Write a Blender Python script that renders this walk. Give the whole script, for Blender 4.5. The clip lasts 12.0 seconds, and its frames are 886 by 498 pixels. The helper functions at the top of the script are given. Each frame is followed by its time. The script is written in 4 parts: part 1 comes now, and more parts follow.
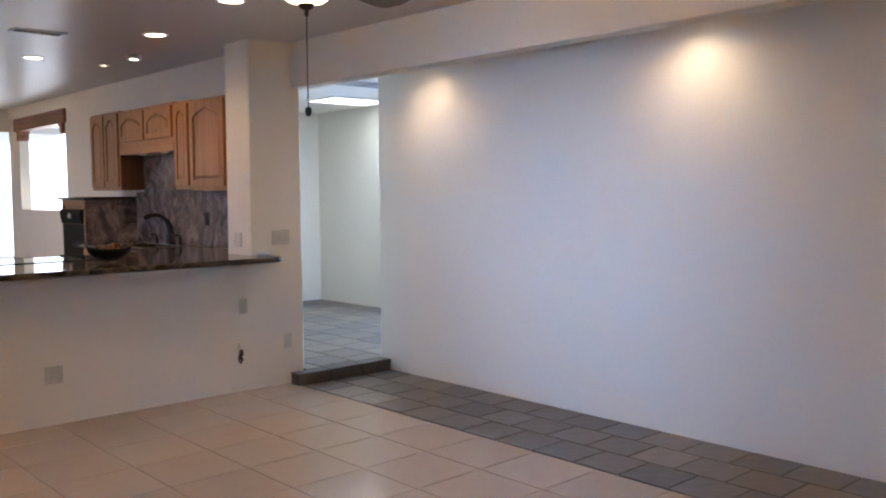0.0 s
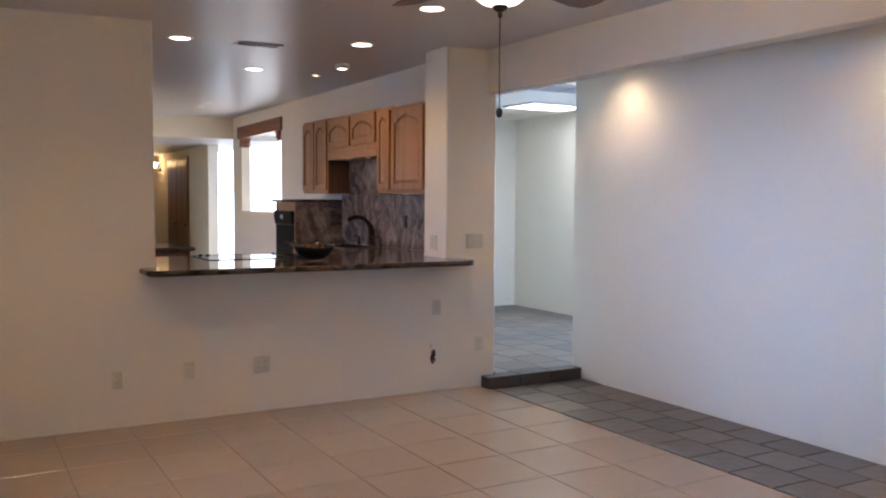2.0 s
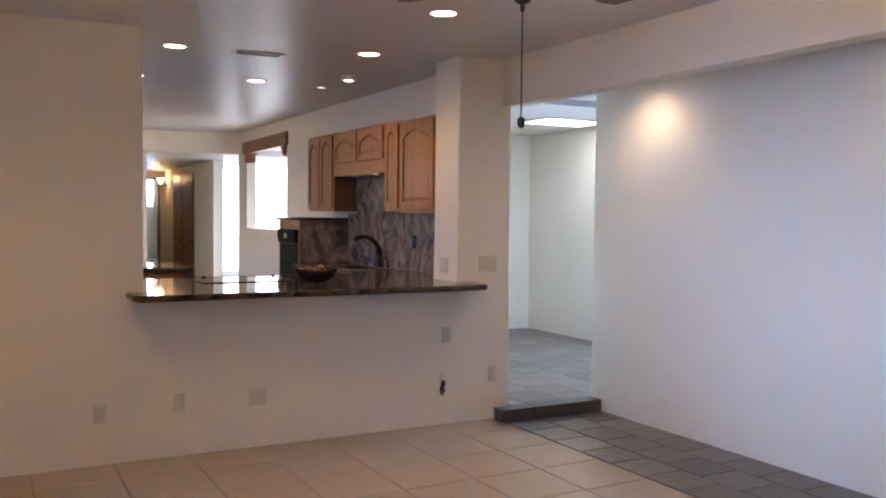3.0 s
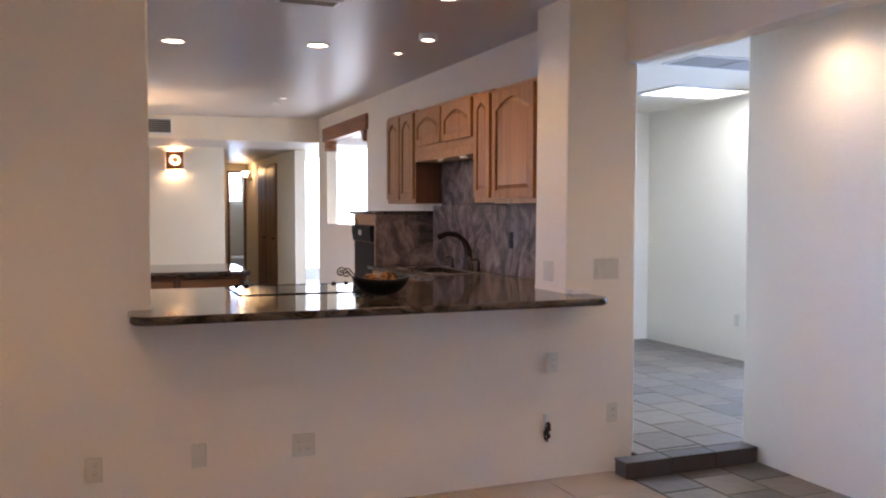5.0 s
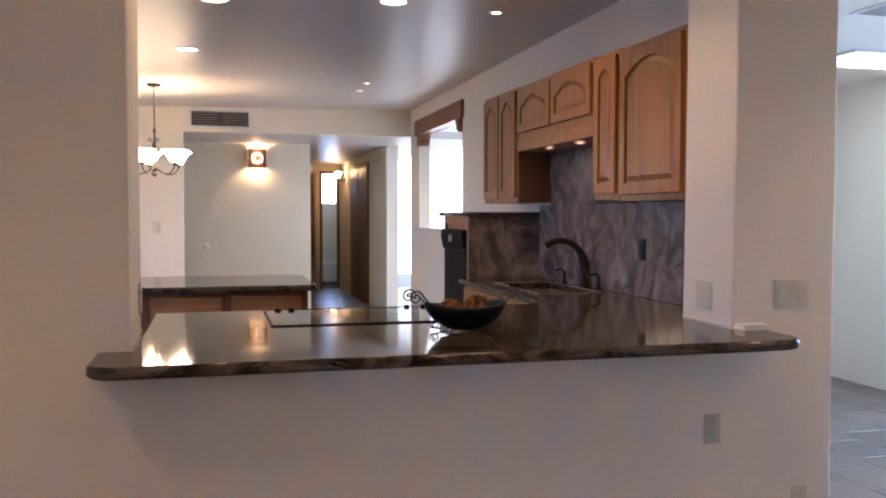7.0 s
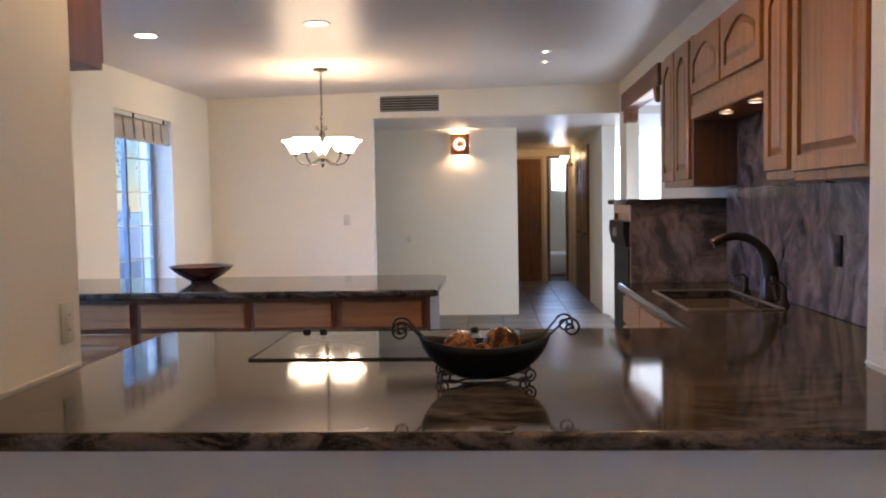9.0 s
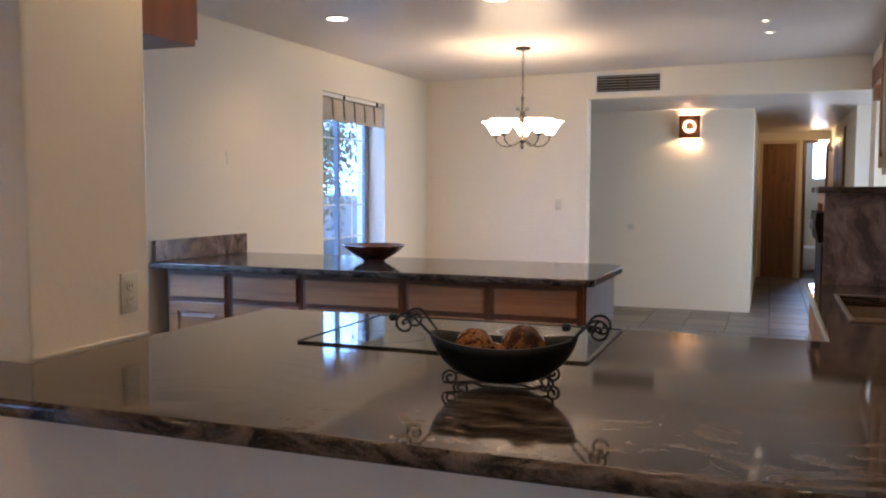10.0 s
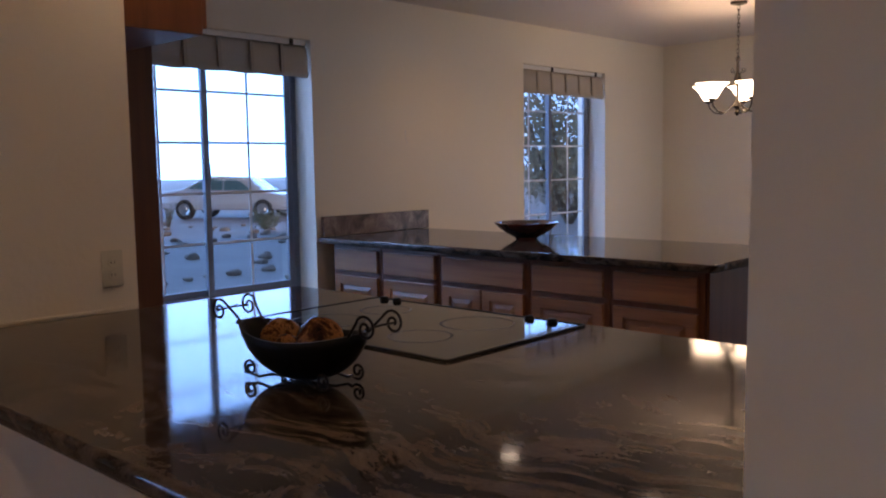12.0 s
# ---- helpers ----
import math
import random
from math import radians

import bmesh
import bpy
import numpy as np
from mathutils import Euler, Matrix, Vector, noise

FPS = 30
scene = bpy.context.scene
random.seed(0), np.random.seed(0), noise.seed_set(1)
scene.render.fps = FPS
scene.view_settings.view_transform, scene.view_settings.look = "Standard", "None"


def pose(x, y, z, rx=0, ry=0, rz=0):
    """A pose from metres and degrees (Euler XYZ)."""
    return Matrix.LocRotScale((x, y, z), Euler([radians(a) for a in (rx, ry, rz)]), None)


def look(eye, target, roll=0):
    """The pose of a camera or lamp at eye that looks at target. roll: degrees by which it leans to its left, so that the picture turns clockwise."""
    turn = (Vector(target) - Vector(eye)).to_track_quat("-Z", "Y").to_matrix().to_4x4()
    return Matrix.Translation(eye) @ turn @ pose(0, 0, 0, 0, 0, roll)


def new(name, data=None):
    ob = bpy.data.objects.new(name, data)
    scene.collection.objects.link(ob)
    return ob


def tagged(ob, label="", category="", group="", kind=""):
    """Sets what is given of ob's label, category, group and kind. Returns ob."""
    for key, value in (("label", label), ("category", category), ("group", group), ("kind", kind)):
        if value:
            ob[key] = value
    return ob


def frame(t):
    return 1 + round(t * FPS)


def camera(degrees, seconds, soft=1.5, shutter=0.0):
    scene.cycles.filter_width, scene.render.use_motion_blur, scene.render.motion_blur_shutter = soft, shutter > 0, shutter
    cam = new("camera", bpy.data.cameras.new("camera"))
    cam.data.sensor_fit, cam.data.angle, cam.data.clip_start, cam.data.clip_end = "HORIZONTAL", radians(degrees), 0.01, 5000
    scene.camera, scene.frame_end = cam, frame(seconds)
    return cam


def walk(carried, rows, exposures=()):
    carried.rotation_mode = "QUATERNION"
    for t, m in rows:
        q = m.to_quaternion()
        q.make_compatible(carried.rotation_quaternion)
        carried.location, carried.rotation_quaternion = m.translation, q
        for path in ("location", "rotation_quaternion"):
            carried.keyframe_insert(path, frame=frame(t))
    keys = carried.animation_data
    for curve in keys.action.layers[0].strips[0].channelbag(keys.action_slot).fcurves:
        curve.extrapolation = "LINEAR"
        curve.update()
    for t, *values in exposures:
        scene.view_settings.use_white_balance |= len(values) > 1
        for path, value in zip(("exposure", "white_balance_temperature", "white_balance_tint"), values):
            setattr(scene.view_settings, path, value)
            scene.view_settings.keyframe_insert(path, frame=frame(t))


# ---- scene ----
cam = camera(54.3, 12.0, 2.1)
PATH = [
    (0, (-0.006, 0.059, 1.516), (1.34, 1.532, 1.386), -0.5),
    (0.5, (-0.019, 0.06, 1.509), (1.199, 1.641, 1.388), -0.5),
    (1, (-0.048, 0.041, 1.513), (1.063, 1.7, 1.39), -0.2),
    (1.5, (-0.021, 0.028, 1.511), (1.013, 1.737, 1.408), -0.6),
    (2, (0.04, 0.065, 1.495), (1.02, 1.805, 1.384), 0.3),
    (2.5, (0.137, 0.213, 1.527), (1.115, 1.956, 1.454), 0.5),
    (4.5, (0.76, 1.423, 1.479), (1.565, 3.251, 1.379), 0.3),
    (5, (0.949, 1.745, 1.509), (1.695, 3.599, 1.42), 0.1),
    (5.5, (1.035, 2.065, 1.499), (1.719, 3.943, 1.408), 0.4),
    (6, (1.155, 2.356, 1.521), (1.828, 4.236, 1.42), -0.6),
    (6.5, (1.329, 2.723, 1.499), (1.916, 4.632, 1.402), 0.2),
    (7, (1.446, 3.036, 1.488), (1.961, 4.967, 1.408), 0.1),
    (9, (2.39, 3.974, 1.501), (2.28, 5.968, 1.395), -1.0),
    (9.5, (2.684, 4.147, 1.493), (2.265, 6.096, 1.337), -2.3),
    (10, (2.923, 4.333, 1.482), (2.218, 6.2, 1.346), 0.2),
    (10.5, (3.256, 4.479, 1.48), (2.351, 6.255, 1.315), -0.2),
    (11, (3.467, 4.662, 1.48), (2.355, 6.314, 1.299), -0.5),
    (11.5, (3.618, 4.873, 1.479), (2.366, 6.425, 1.328), -0.7),
    (12, (3.802, 5.06, 1.491), (2.452, 6.522, 1.298), -0.9),
]
EXPOSURES = [(0.0, 0.24, 6850, 15), (2.5, 0.26, 7050, 17), (4.5, 0.44, 7050, 21), (7.0, 0.30, 6700, 20), (9.0, 0.24, 6500, 16), (10.2, 0.06, 6500, 15), (10.5, -0.10, 6550, 16), (11.0, -0.30, 6950, 22), (11.5, -0.93, 6950, 26), (12.0, -1.08, 6950, 26)]
walk(cam, [(t, look(eye, target, roll)) for t, eye, target, roll in PATH], EXPOSURES)


# ---- light ----
world = bpy.data.worlds.new("sky")
scene.world = world
world.use_nodes = True
wn = world.node_tree.nodes
sky = wn.new("ShaderNodeTexSky")
sky.sky_type, sky.sun_disc = "NISHITA", False
sky.sun_elevation, sky.sun_rotation = radians(15), radians(98)
wn["Background"].inputs[1].default_value = 0.15
sky.ozone_density, sky.air_density, sky.dust_density = 5.0, 1.0, 0.0
world.node_tree.links.new(sky.outputs[0], wn["Background"].inputs[0])


def lamp(name, kind, m, energy, color, **more):
    data = bpy.data.lights.new(name, kind)
    data.energy, data.color = energy, color
    if kind == "AREA":
        data.shape = more.get("shape", "RECTANGLE")
        data.size = more.get("size", 1.0)
        data.size_y = more.get("size_y", data.size)
        data.spread = radians(more.get("spread", 180))
    if kind == "POINT":
        data.shadow_soft_size = more.get("radius", 0.05)
    if kind == "SPOT":
        data.spot_size, data.spot_blend = radians(more.get("angle", 110)), more.get("blend", 0.6)
        data.shadow_soft_size = more.get("radius", 0.05)
    if kind == "SUN":
        data.angle = radians(0.5)
    ob = new(name, data)
    ob.matrix_world = m
    return ob


DAY = (0.30, 0.52, 1.0)
WARM = (1.0, 0.69, 0.38)
lamp("sun", "SUN", look((96, -13, 26), (0, 0, 0)), 3.0, (1.0, 0.90, 0.76))
# daylight in the openings
lamp("daylight_patio_door_kitchen", "AREA", look((-1.68, 8.05, 2.95), (0.6, 7.85, 1.1)), 290, DAY, size=1.5, size_y=0.9)
lamp("daylight_dining_window", "AREA", look((-1.68, 11.57, 3.0), (0.26, 11.57, 1.1)), 210, DAY, size=1.5, size_y=0.9)
lamp("daylight_living_window", "AREA", look((-1.72, 2.05, 1.2), (4.6, 4.0, 1.06)), 10.5, DAY, size=1.4, size_y=1.2, spread=32)
lamp("daylight_sunroom_window", "AREA", look((6.59, 6.9, 1.4), (4.8, 7.5, 0.3)), 88, DAY, size=1.5, size_y=1.6)
lamp("daylight_pass_through", "AREA", look((3.97, 11.9, 1.95), (0, 11.3, 1.0)), 10, (0.85, 0.92, 1.0), size=1.5, size_y=0.9)
lamp("daylight_bathroom_window", "AREA", look((3.81, 21.38, 2.04), (3.2, 16.2, 0.08)), 2.5, DAY, size=0.32, size_y=0.6, spread=70)
lamp("daylight_side_passage", "AREA", look((3.97, 14.18, 1.3), (2.0, 14.1, 1.2)), 5, (0.85, 0.92, 1.0), size=0.8, size_y=2.0)


# ---- materials ----
def material(name, color, rough=0.5, metal=0.0, grain=0.0, scale=8.0, bump=0.0, bump_scale=60.0, stain=0.0, spec=0.5, coat=0.0, obj_random=0.0, other=None):
    """A painted or plain surface with two scales of variation and fine relief."""
    m = bpy.data.materials.new(name)
    m.use_nodes = True
    n, l = m.node_tree.nodes, m.node_tree.links
    b = n["Principled BSDF"]
    b.inputs["Roughness"].default_value, b.inputs["Metallic"].default_value = rough, metal
    b.inputs["Specular IOR Level"].default_value = spec
    b.inputs["Coat Weight"].default_value = coat
    b.inputs["Base Color"].default_value = (*color, 1)
    co = n.new("ShaderNodeTexCoord")
    if grain or stain or obj_random:
        fine, broad = n.new("ShaderNodeTexNoise"), n.new("ShaderNodeTexNoise")
        fine.inputs["Scale"].default_value, fine.inputs["Detail"].default_value = scale, 6
        broad.inputs["Scale"].default_value, broad.inputs["Detail"].default_value = 0.7, 3
        l.new(co.outputs["Object"], fine.inputs["Vector"]), l.new(co.outputs["Object"], broad.inputs["Vector"])
        a, c = n.new("ShaderNodeMapRange"), n.new("ShaderNodeMapRange")
        a.inputs["To Min"].default_value, a.inputs["To Max"].default_value = 1 - grain, 1 + grain
        c.inputs["To Min"].default_value, c.inputs["To Max"].default_value = 1 - stain, 1 + stain
        l.new(fine.outputs[0], a.inputs[0]), l.new(broad.outputs[0], c.inputs[0])
        mul = n.new("ShaderNodeMath")
        mul.operation = "MULTIPLY"
        l.new(a.outputs[0], mul.inputs[0]), l.new(c.outputs[0], mul.inputs[1])
        out = mul
        if obj_random:
            info, d, again = n.new("ShaderNodeObjectInfo"), n.new("ShaderNodeMapRange"), n.new("ShaderNodeMath")
            d.inputs["To Min"].default_value, d.inputs["To Max"].default_value = 1 - obj_random, 1 + obj_random
            l.new(info.outputs["Random"], d.inputs[0])
            again.operation = "MULTIPLY"
            l.new(mul.outputs[0], again.inputs[0]), l.new(d.outputs[0], again.inputs[1])
            out = again
        mix = n.new("ShaderNodeVectorMath")
        mix.operation = "SCALE"
        mix.inputs[0].default_value = color
        if other:
            pick, blend = n.new("ShaderNodeMath"), n.new("ShaderNodeMix")
            pick.operation, blend.data_type = "FRACT", "RGBA"
            times = n.new("ShaderNodeMath")
            times.operation = "MULTIPLY"
            times.inputs[1].default_value = 7.31
            l.new(info.outputs["Random"], times.inputs[0]), l.new(times.outputs[0], pick.inputs[0])
            blend.inputs[6].default_value, blend.inputs[7].default_value = (*color, 1), (*other, 1)
            l.new(pick.outputs[0], blend.inputs[0]), l.new(blend.outputs[2], mix.inputs[0])
        l.new(out.outputs[0], mix.inputs["Scale"]), l.new(mix.outputs[0], b.inputs["Base Color"])
    if bump:
        tex, bp = n.new("ShaderNodeTexNoise"), n.new("ShaderNodeBump")
        tex.inputs["Scale"].default_value, tex.inputs["Detail"].default_value = bump_scale, 4
        l.new(co.outputs["Object"], tex.inputs["Vector"])
        bp.inputs["Strength"].default_value, bp.inputs["Distance"].default_value = bump, 0.01
        l.new(tex.outputs[0], bp.inputs["Height"]), l.new(bp.outputs[0], b.inputs["Normal"])
    return m


def ramp(n, stops):
    r = n.new("ShaderNodeValToRGB")
    while len(r.color_ramp.elements) < len(stops):
        r.color_ramp.elements.new(0.5)
    for e, (p, c) in zip(r.color_ramp.elements, stops):
        e.position, e.color = p, (*c, 1)
    return r


def wood(name, dark, light, along="Z", rough=0.4, scale=1.0, coat=0.15):
    """Stained wood: long grain along one axis, with fine pores."""
    m = bpy.data.materials.new(name)
    m.use_nodes = True
    n, l = m.node_tree.nodes, m.node_tree.links
    b = n["Principled BSDF"]
    b.inputs["Roughness"].default_value, b.inputs["Coat Weight"].default_value, b.inputs["Coat Roughness"].default_value = rough, coat, 0.25
    co, mp, tex, fine, add = n.new("ShaderNodeTexCoord"), n.new("ShaderNodeMapping"), n.new("ShaderNodeTexNoise"), n.new("ShaderNodeTexNoise"), n.new("ShaderNodeMath")
    info, shift = n.new("ShaderNodeObjectInfo"), n.new("ShaderNodeVectorMath")
    l.new(info.outputs["Random"], shift.inputs[1])
    l.new(co.outputs["Object"], shift.inputs[0])
    s = {"X": (0.6, 14, 14), "Y": (14, 0.6, 14), "Z": (14, 14, 0.6)}[along]
    mp.inputs["Scale"].default_value = [v * scale for v in s]
    l.new(shift.outputs[0], mp.inputs["Vector"])
    for t, sc, d in ((tex, 1.6, 3), (fine, 9.0, 5)):
        t.inputs["Scale"].default_value, t.inputs["Detail"].default_value, t.inputs["Distortion"].default_value = sc, d, 0.6
        l.new(mp.outputs[0], t.inputs["Vector"])
    add.operation = "MULTIPLY_ADD"
    add.inputs[1].default_value = 0.45
    l.new(fine.outputs[0], add.inputs[0]), l.new(tex.outputs[0], add.inputs[2])
    r = ramp(n, [(0.45, dark), (0.62, [(x + y) / 2 for x, y in zip(dark, light)]), (0.9, light)])
    l.new(add.outputs[0], r.inputs[0]), l.new(r.outputs[0], b.inputs["Base Color"])
    bp = n.new("ShaderNodeBump")
    bp.inputs["Strength"].default_value, bp.inputs["Distance"].default_value = 0.15, 0.002
    l.new(fine.outputs[0], bp.inputs["Height"]), l.new(bp.outputs[0], b.inputs["Normal"])
    return m


def granite(name, stops, stretch, angle, rough=0.08, scale=1.0, warp_by=0.55):
    """Polished granite with long swept veins and fine crystals."""
    m = bpy.data.materials.new(name)
    m.use_nodes = True
    n, l = m.node_tree.nodes, m.node_tree.links
    b = n["Principled BSDF"]
    b.inputs["Roughness"].default_value, b.inputs["Specular IOR Level"].default_value = rough, 0.19
    co, mp, warp, wmix, vein, fine = (n.new("ShaderNode" + k) for k in ("TexCoord", "Mapping", "TexNoise", "VectorMath", "TexNoise", "TexNoise"))
    warp.inputs["Scale"].default_value, warp.inputs["Detail"].default_value = 1.6, 3
    l.new(co.outputs["Object"], warp.inputs["Vector"])
    wmix.operation = "MULTIPLY_ADD"
    wmix.inputs[1].default_value = (warp_by, warp_by, warp_by)
    l.new(warp.outputs["Color"], wmix.inputs[0]), l.new(co.outputs["Object"], wmix.inputs[2])
    mp.inputs["Rotation"].default_value = [radians(a) for a in angle]
    mp.inputs["Scale"].default_value = stretch
    l.new(wmix.outputs[0], mp.inputs["Vector"])
    vein.inputs["Scale"].default_value, vein.inputs["Detail"].default_value, vein.inputs["Distortion"].default_value = 2.4 * scale, 9, 0.35
    vein.inputs["Roughness"].default_value = 0.66
    l.new(mp.outputs[0], vein.inputs["Vector"])
    fine.inputs["Scale"].default_value, fine.inputs["Detail"].default_value = 160, 4
    l.new(co.outputs["Object"], fine.inputs["Vector"])
    add = n.new("ShaderNodeMath")
    add.operation = "MULTIPLY_ADD"
    add.inputs[1].default_value = 0.22
    l.new(fine.outputs[0], add.inputs[0]), l.new(vein.outputs[0], add.inputs[2])
    r = ramp(n, stops)
    l.new(add.outputs[0], r.inputs[0]), l.new(r.outputs[0], b.inputs["Base Color"])
    return m


def glowing(name, color, strength, base=(0.9, 0.88, 0.84)):
    m = bpy.data.materials.new(name)
    m.use_nodes = True
    b = m.node_tree.nodes["Principled BSDF"]
    b.inputs["Base Color"].default_value = (*base, 1)
    b.inputs["Emission Color"].default_value, b.inputs["Emission Strength"].default_value = (*color, 1), strength
    b.inputs["Roughness"].default_value = 0.35
    return m


def clear_glass(name, tint=(1, 1, 1), rough=0.0):
    m = bpy.data.materials.new(name)
    m.use_nodes = True
    b = m.node_tree.nodes["Principled BSDF"]
    b.inputs["Base Color"].default_value = (*tint, 1)
    b.inputs["Transmission Weight"].default_value, b.inputs["Roughness"].default_value, b.inputs["IOR"].default_value = 1.0, rough, 1.45
    return m


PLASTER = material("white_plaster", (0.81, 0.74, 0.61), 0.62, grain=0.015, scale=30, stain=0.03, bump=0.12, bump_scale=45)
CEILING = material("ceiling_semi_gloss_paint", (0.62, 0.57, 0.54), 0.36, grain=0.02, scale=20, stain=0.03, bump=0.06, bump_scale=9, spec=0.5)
BEIGE_TILE = material("beige_ceramic_tile", (0.43, 0.325, 0.235), 0.16, grain=0.05, scale=14, stain=0.05, bump=0.05, bump_scale=7, obj_random=0.04)
GROUT = material("tan_grout", (0.22, 0.16, 0.12), 0.85, grain=0.1, scale=50)
SLATE_GROUT = material("dark_slate_grout", (0.085, 0.078, 0.07), 0.85, grain=0.1, scale=50)
IVORY = material("ivory_plastic", (0.62, 0.585, 0.47), 0.38, grain=0.01)
WHITE_METAL = material("white_enamelled_metal", (0.75, 0.74, 0.71), 0.4, grain=0.02)
DARK_GAP = material("dark_recess", (0.02, 0.018, 0.016), 0.8, grain=0.1)
IRON = material("black_wrought_iron", (0.025, 0.02, 0.018), 0.45, 0.6, grain=0.2, scale=90, bump=0.2, bump_scale=200)
BRONZE = material("oil_rubbed_bronze", (0.05, 0.035, 0.028), 0.3, 0.85, grain=0.15, scale=60)
PEWTER = material("brushed_dark_pewter", (0.10, 0.082, 0.065), 0.38, 0.9, grain=0.12, scale=60)
DARK_BRONZE = material("dark_antique_bronze", (0.035, 0.028, 0.022), 0.42, 0.6, grain=0.15, scale=60)
DARK_ALU = material("dark_anodised_aluminium", (0.20, 0.22, 0.26), 0.45, 0.3, grain=0.08, scale=40)
WHITE_BAR = material("white_muntin", (0.72, 0.72, 0.72), 0.45, grain=0.02)
BLACK_GLASS = material("black_ceramic_glass", (0.012, 0.012, 0.014), 0.05, grain=0.1, spec=0.35)
MATT_BLACK = material("matt_black_enamel", (0.008, 0.008, 0.008), 0.6, grain=0.1, spec=0.08)
PRINT = material("grey_printed_mark", (0.10, 0.10, 0.105), 0.4, grain=0.05)
BLACK_ENAMEL = material("black_enamel", (0.006, 0.006, 0.006), 0.42, grain=0.1, spec=0.18)
STEEL = material("brushed_steel", (0.42, 0.42, 0.42), 0.3, 1.0, grain=0.06, scale=120)
FABRIC = material("beige_woven_fabric", (0.50, 0.45, 0.38), 0.9, grain=0.10, scale=120, bump=0.25, bump_scale=300)
FABRIC_BAND = material("brown_cloth_band", (0.42, 0.372, 0.31), 0.9, grain=0.15, scale=120, bump=0.25, bump_scale=300)
COPPER = material("hammered_copper", (0.17, 0.065, 0.033), 0.4, 0.9, grain=0.2, scale=40, bump=0.3, bump_scale=60)
CREAM_PAINT = material("cream_door_trim", (0.62, 0.50, 0.36), 0.5, grain=0.05, scale=20)
OAK = wood("honey_oak", (0.225, 0.076, 0.015), (0.40, 0.152, 0.036))
OAK_X = wood("honey_oak_rail", (0.225, 0.076, 0.015), (0.40, 0.152, 0.036), "Y")
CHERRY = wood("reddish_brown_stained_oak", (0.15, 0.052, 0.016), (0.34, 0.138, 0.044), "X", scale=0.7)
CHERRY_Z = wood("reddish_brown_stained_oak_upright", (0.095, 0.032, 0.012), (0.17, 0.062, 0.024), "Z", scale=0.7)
DARK_WOOD = wood("dark_stained_pine", (0.10, 0.030, 0.010), (0.27, 0.085, 0.030), "Y", 0.5)
DOOR_WOOD = wood("stained_oak_door", (0.10, 0.036, 0.011), (0.23, 0.10, 0.034), "Z")
BLADE_WOOD = wood("mahogany_fan_blade", (0.06, 0.018, 0.009), (0.16, 0.055, 0.025), "X")
GRANITE = granite("brown_grey_granite", [(0.46, (0.007, 0.005, 0.0038)), (0.56, (0.026, 0.019, 0.0135)), (0.65, (0.080, 0.059, 0.044)), (0.82, (0.13, 0.10, 0.079))], (1.1, 5.6, 5.6), (0, 0, 10), 0.065, 1.9, 0.5)
SPLASH = granite("pink_grey_granite", [(0.44, (0.05, 0.042, 0.042)), (0.55, (0.105, 0.084, 0.078)), (0.64, (0.20, 0.14, 0.12)), (0.76, (0.30, 0.24, 0.215))], (1.6, 2.2, 1.2), (40, 30, 15), 0.14, 1.7, 0.9)
SLATE = material("grey_brown_slate_tile", (0.10, 0.084, 0.068), 0.36, grain=0.3, scale=9, stain=0.2, bump=0.35, bump_scale=14, obj_random=0.28, other=(0.175, 0.135, 0.098))
RISER = material("dark_brown_slate", (0.060, 0.043, 0.032), 0.45, grain=0.25, scale=16, bump=0.3, bump_scale=16, obj_random=0.25)
LOUVRE = material("grey_painted_louvre", (0.30, 0.28, 0.25), 0.5, grain=0.08, scale=30)
FROSTED = glowing("lit_frosted_glass", (1.0, 0.78, 0.52), 6.0)
FROSTED_BRIGHT = glowing("brightly_lit_frosted_glass", (1.0, 0.76, 0.49), 21.0)
CAN_GLOW = glowing("lit_can_lens", (1.0, 0.83, 0.62), 14.0)
PANEL_GLOW = glowing("lit_diffuser", (0.92, 0.97, 1.0), 4.0)
PANE = clear_glass("window_glass")
GRAVEL = material("desert_gravel", (0.30, 0.27, 0.26), 0.9, grain=0.35, scale=22, stain=0.15, bump=0.6, bump_scale=30)
ROCK = material("desert_rock", (0.30, 0.25, 0.22), 0.85, grain=0.3, scale=9, bump=0.6, bump_scale=16, obj_random=0.25)
STUCCO = material("outside_white_stucco", (0.78, 0.76, 0.73), 0.8, grain=0.05, scale=20, bump=0.3, bump_scale=60)
VIEW_GLOW = glowing("bright_view_glow", (0.80, 0.91, 1.0), 2.0)
BATH_GLOW = glowing("daylit_frosted_pane", (0.45, 0.66, 1.0), 14.0)
HAZE_SKY = glowing("bright_desert_haze", (0.18, 0.45, 1.0), 14.5, (0.10, 0.14, 0.20))


# ---- building helpers ----
def part(name, bm, mat, parent=None, label=""):
    """Link a bmesh as one mesh object under a thing or a part."""
    me = bpy.data.meshes.new(name)
    bm.normal_update()
    bm.to_mesh(me)
    bm.free()
    for p in me.polygons:
        p.use_smooth = False
    me.materials.append(mat)
    ob = new(name, me)
    ob.parent = parent
    if label:
        ob["label"] = label
    return ob


def smooth(ob, angle=40):
    ob.data.shade_smooth()
    ob.data.set_sharp_from_angle(angle=radians(angle))
    return ob


def firm(ob):
    """Keep large flat faces flat beside rounded edges."""
    w = ob.modifiers.new("flat_faces", "WEIGHTED_NORMAL")
    w.weight, w.keep_sharp = 100, True
    return ob


def thing(name, at, label, category, group="", turn=0.0):
    ob = new(name)
    ob.empty_display_size = 0.1
    ob.matrix_world = pose(*at, 0, 0, turn)
    return tagged(ob, label, category, group)


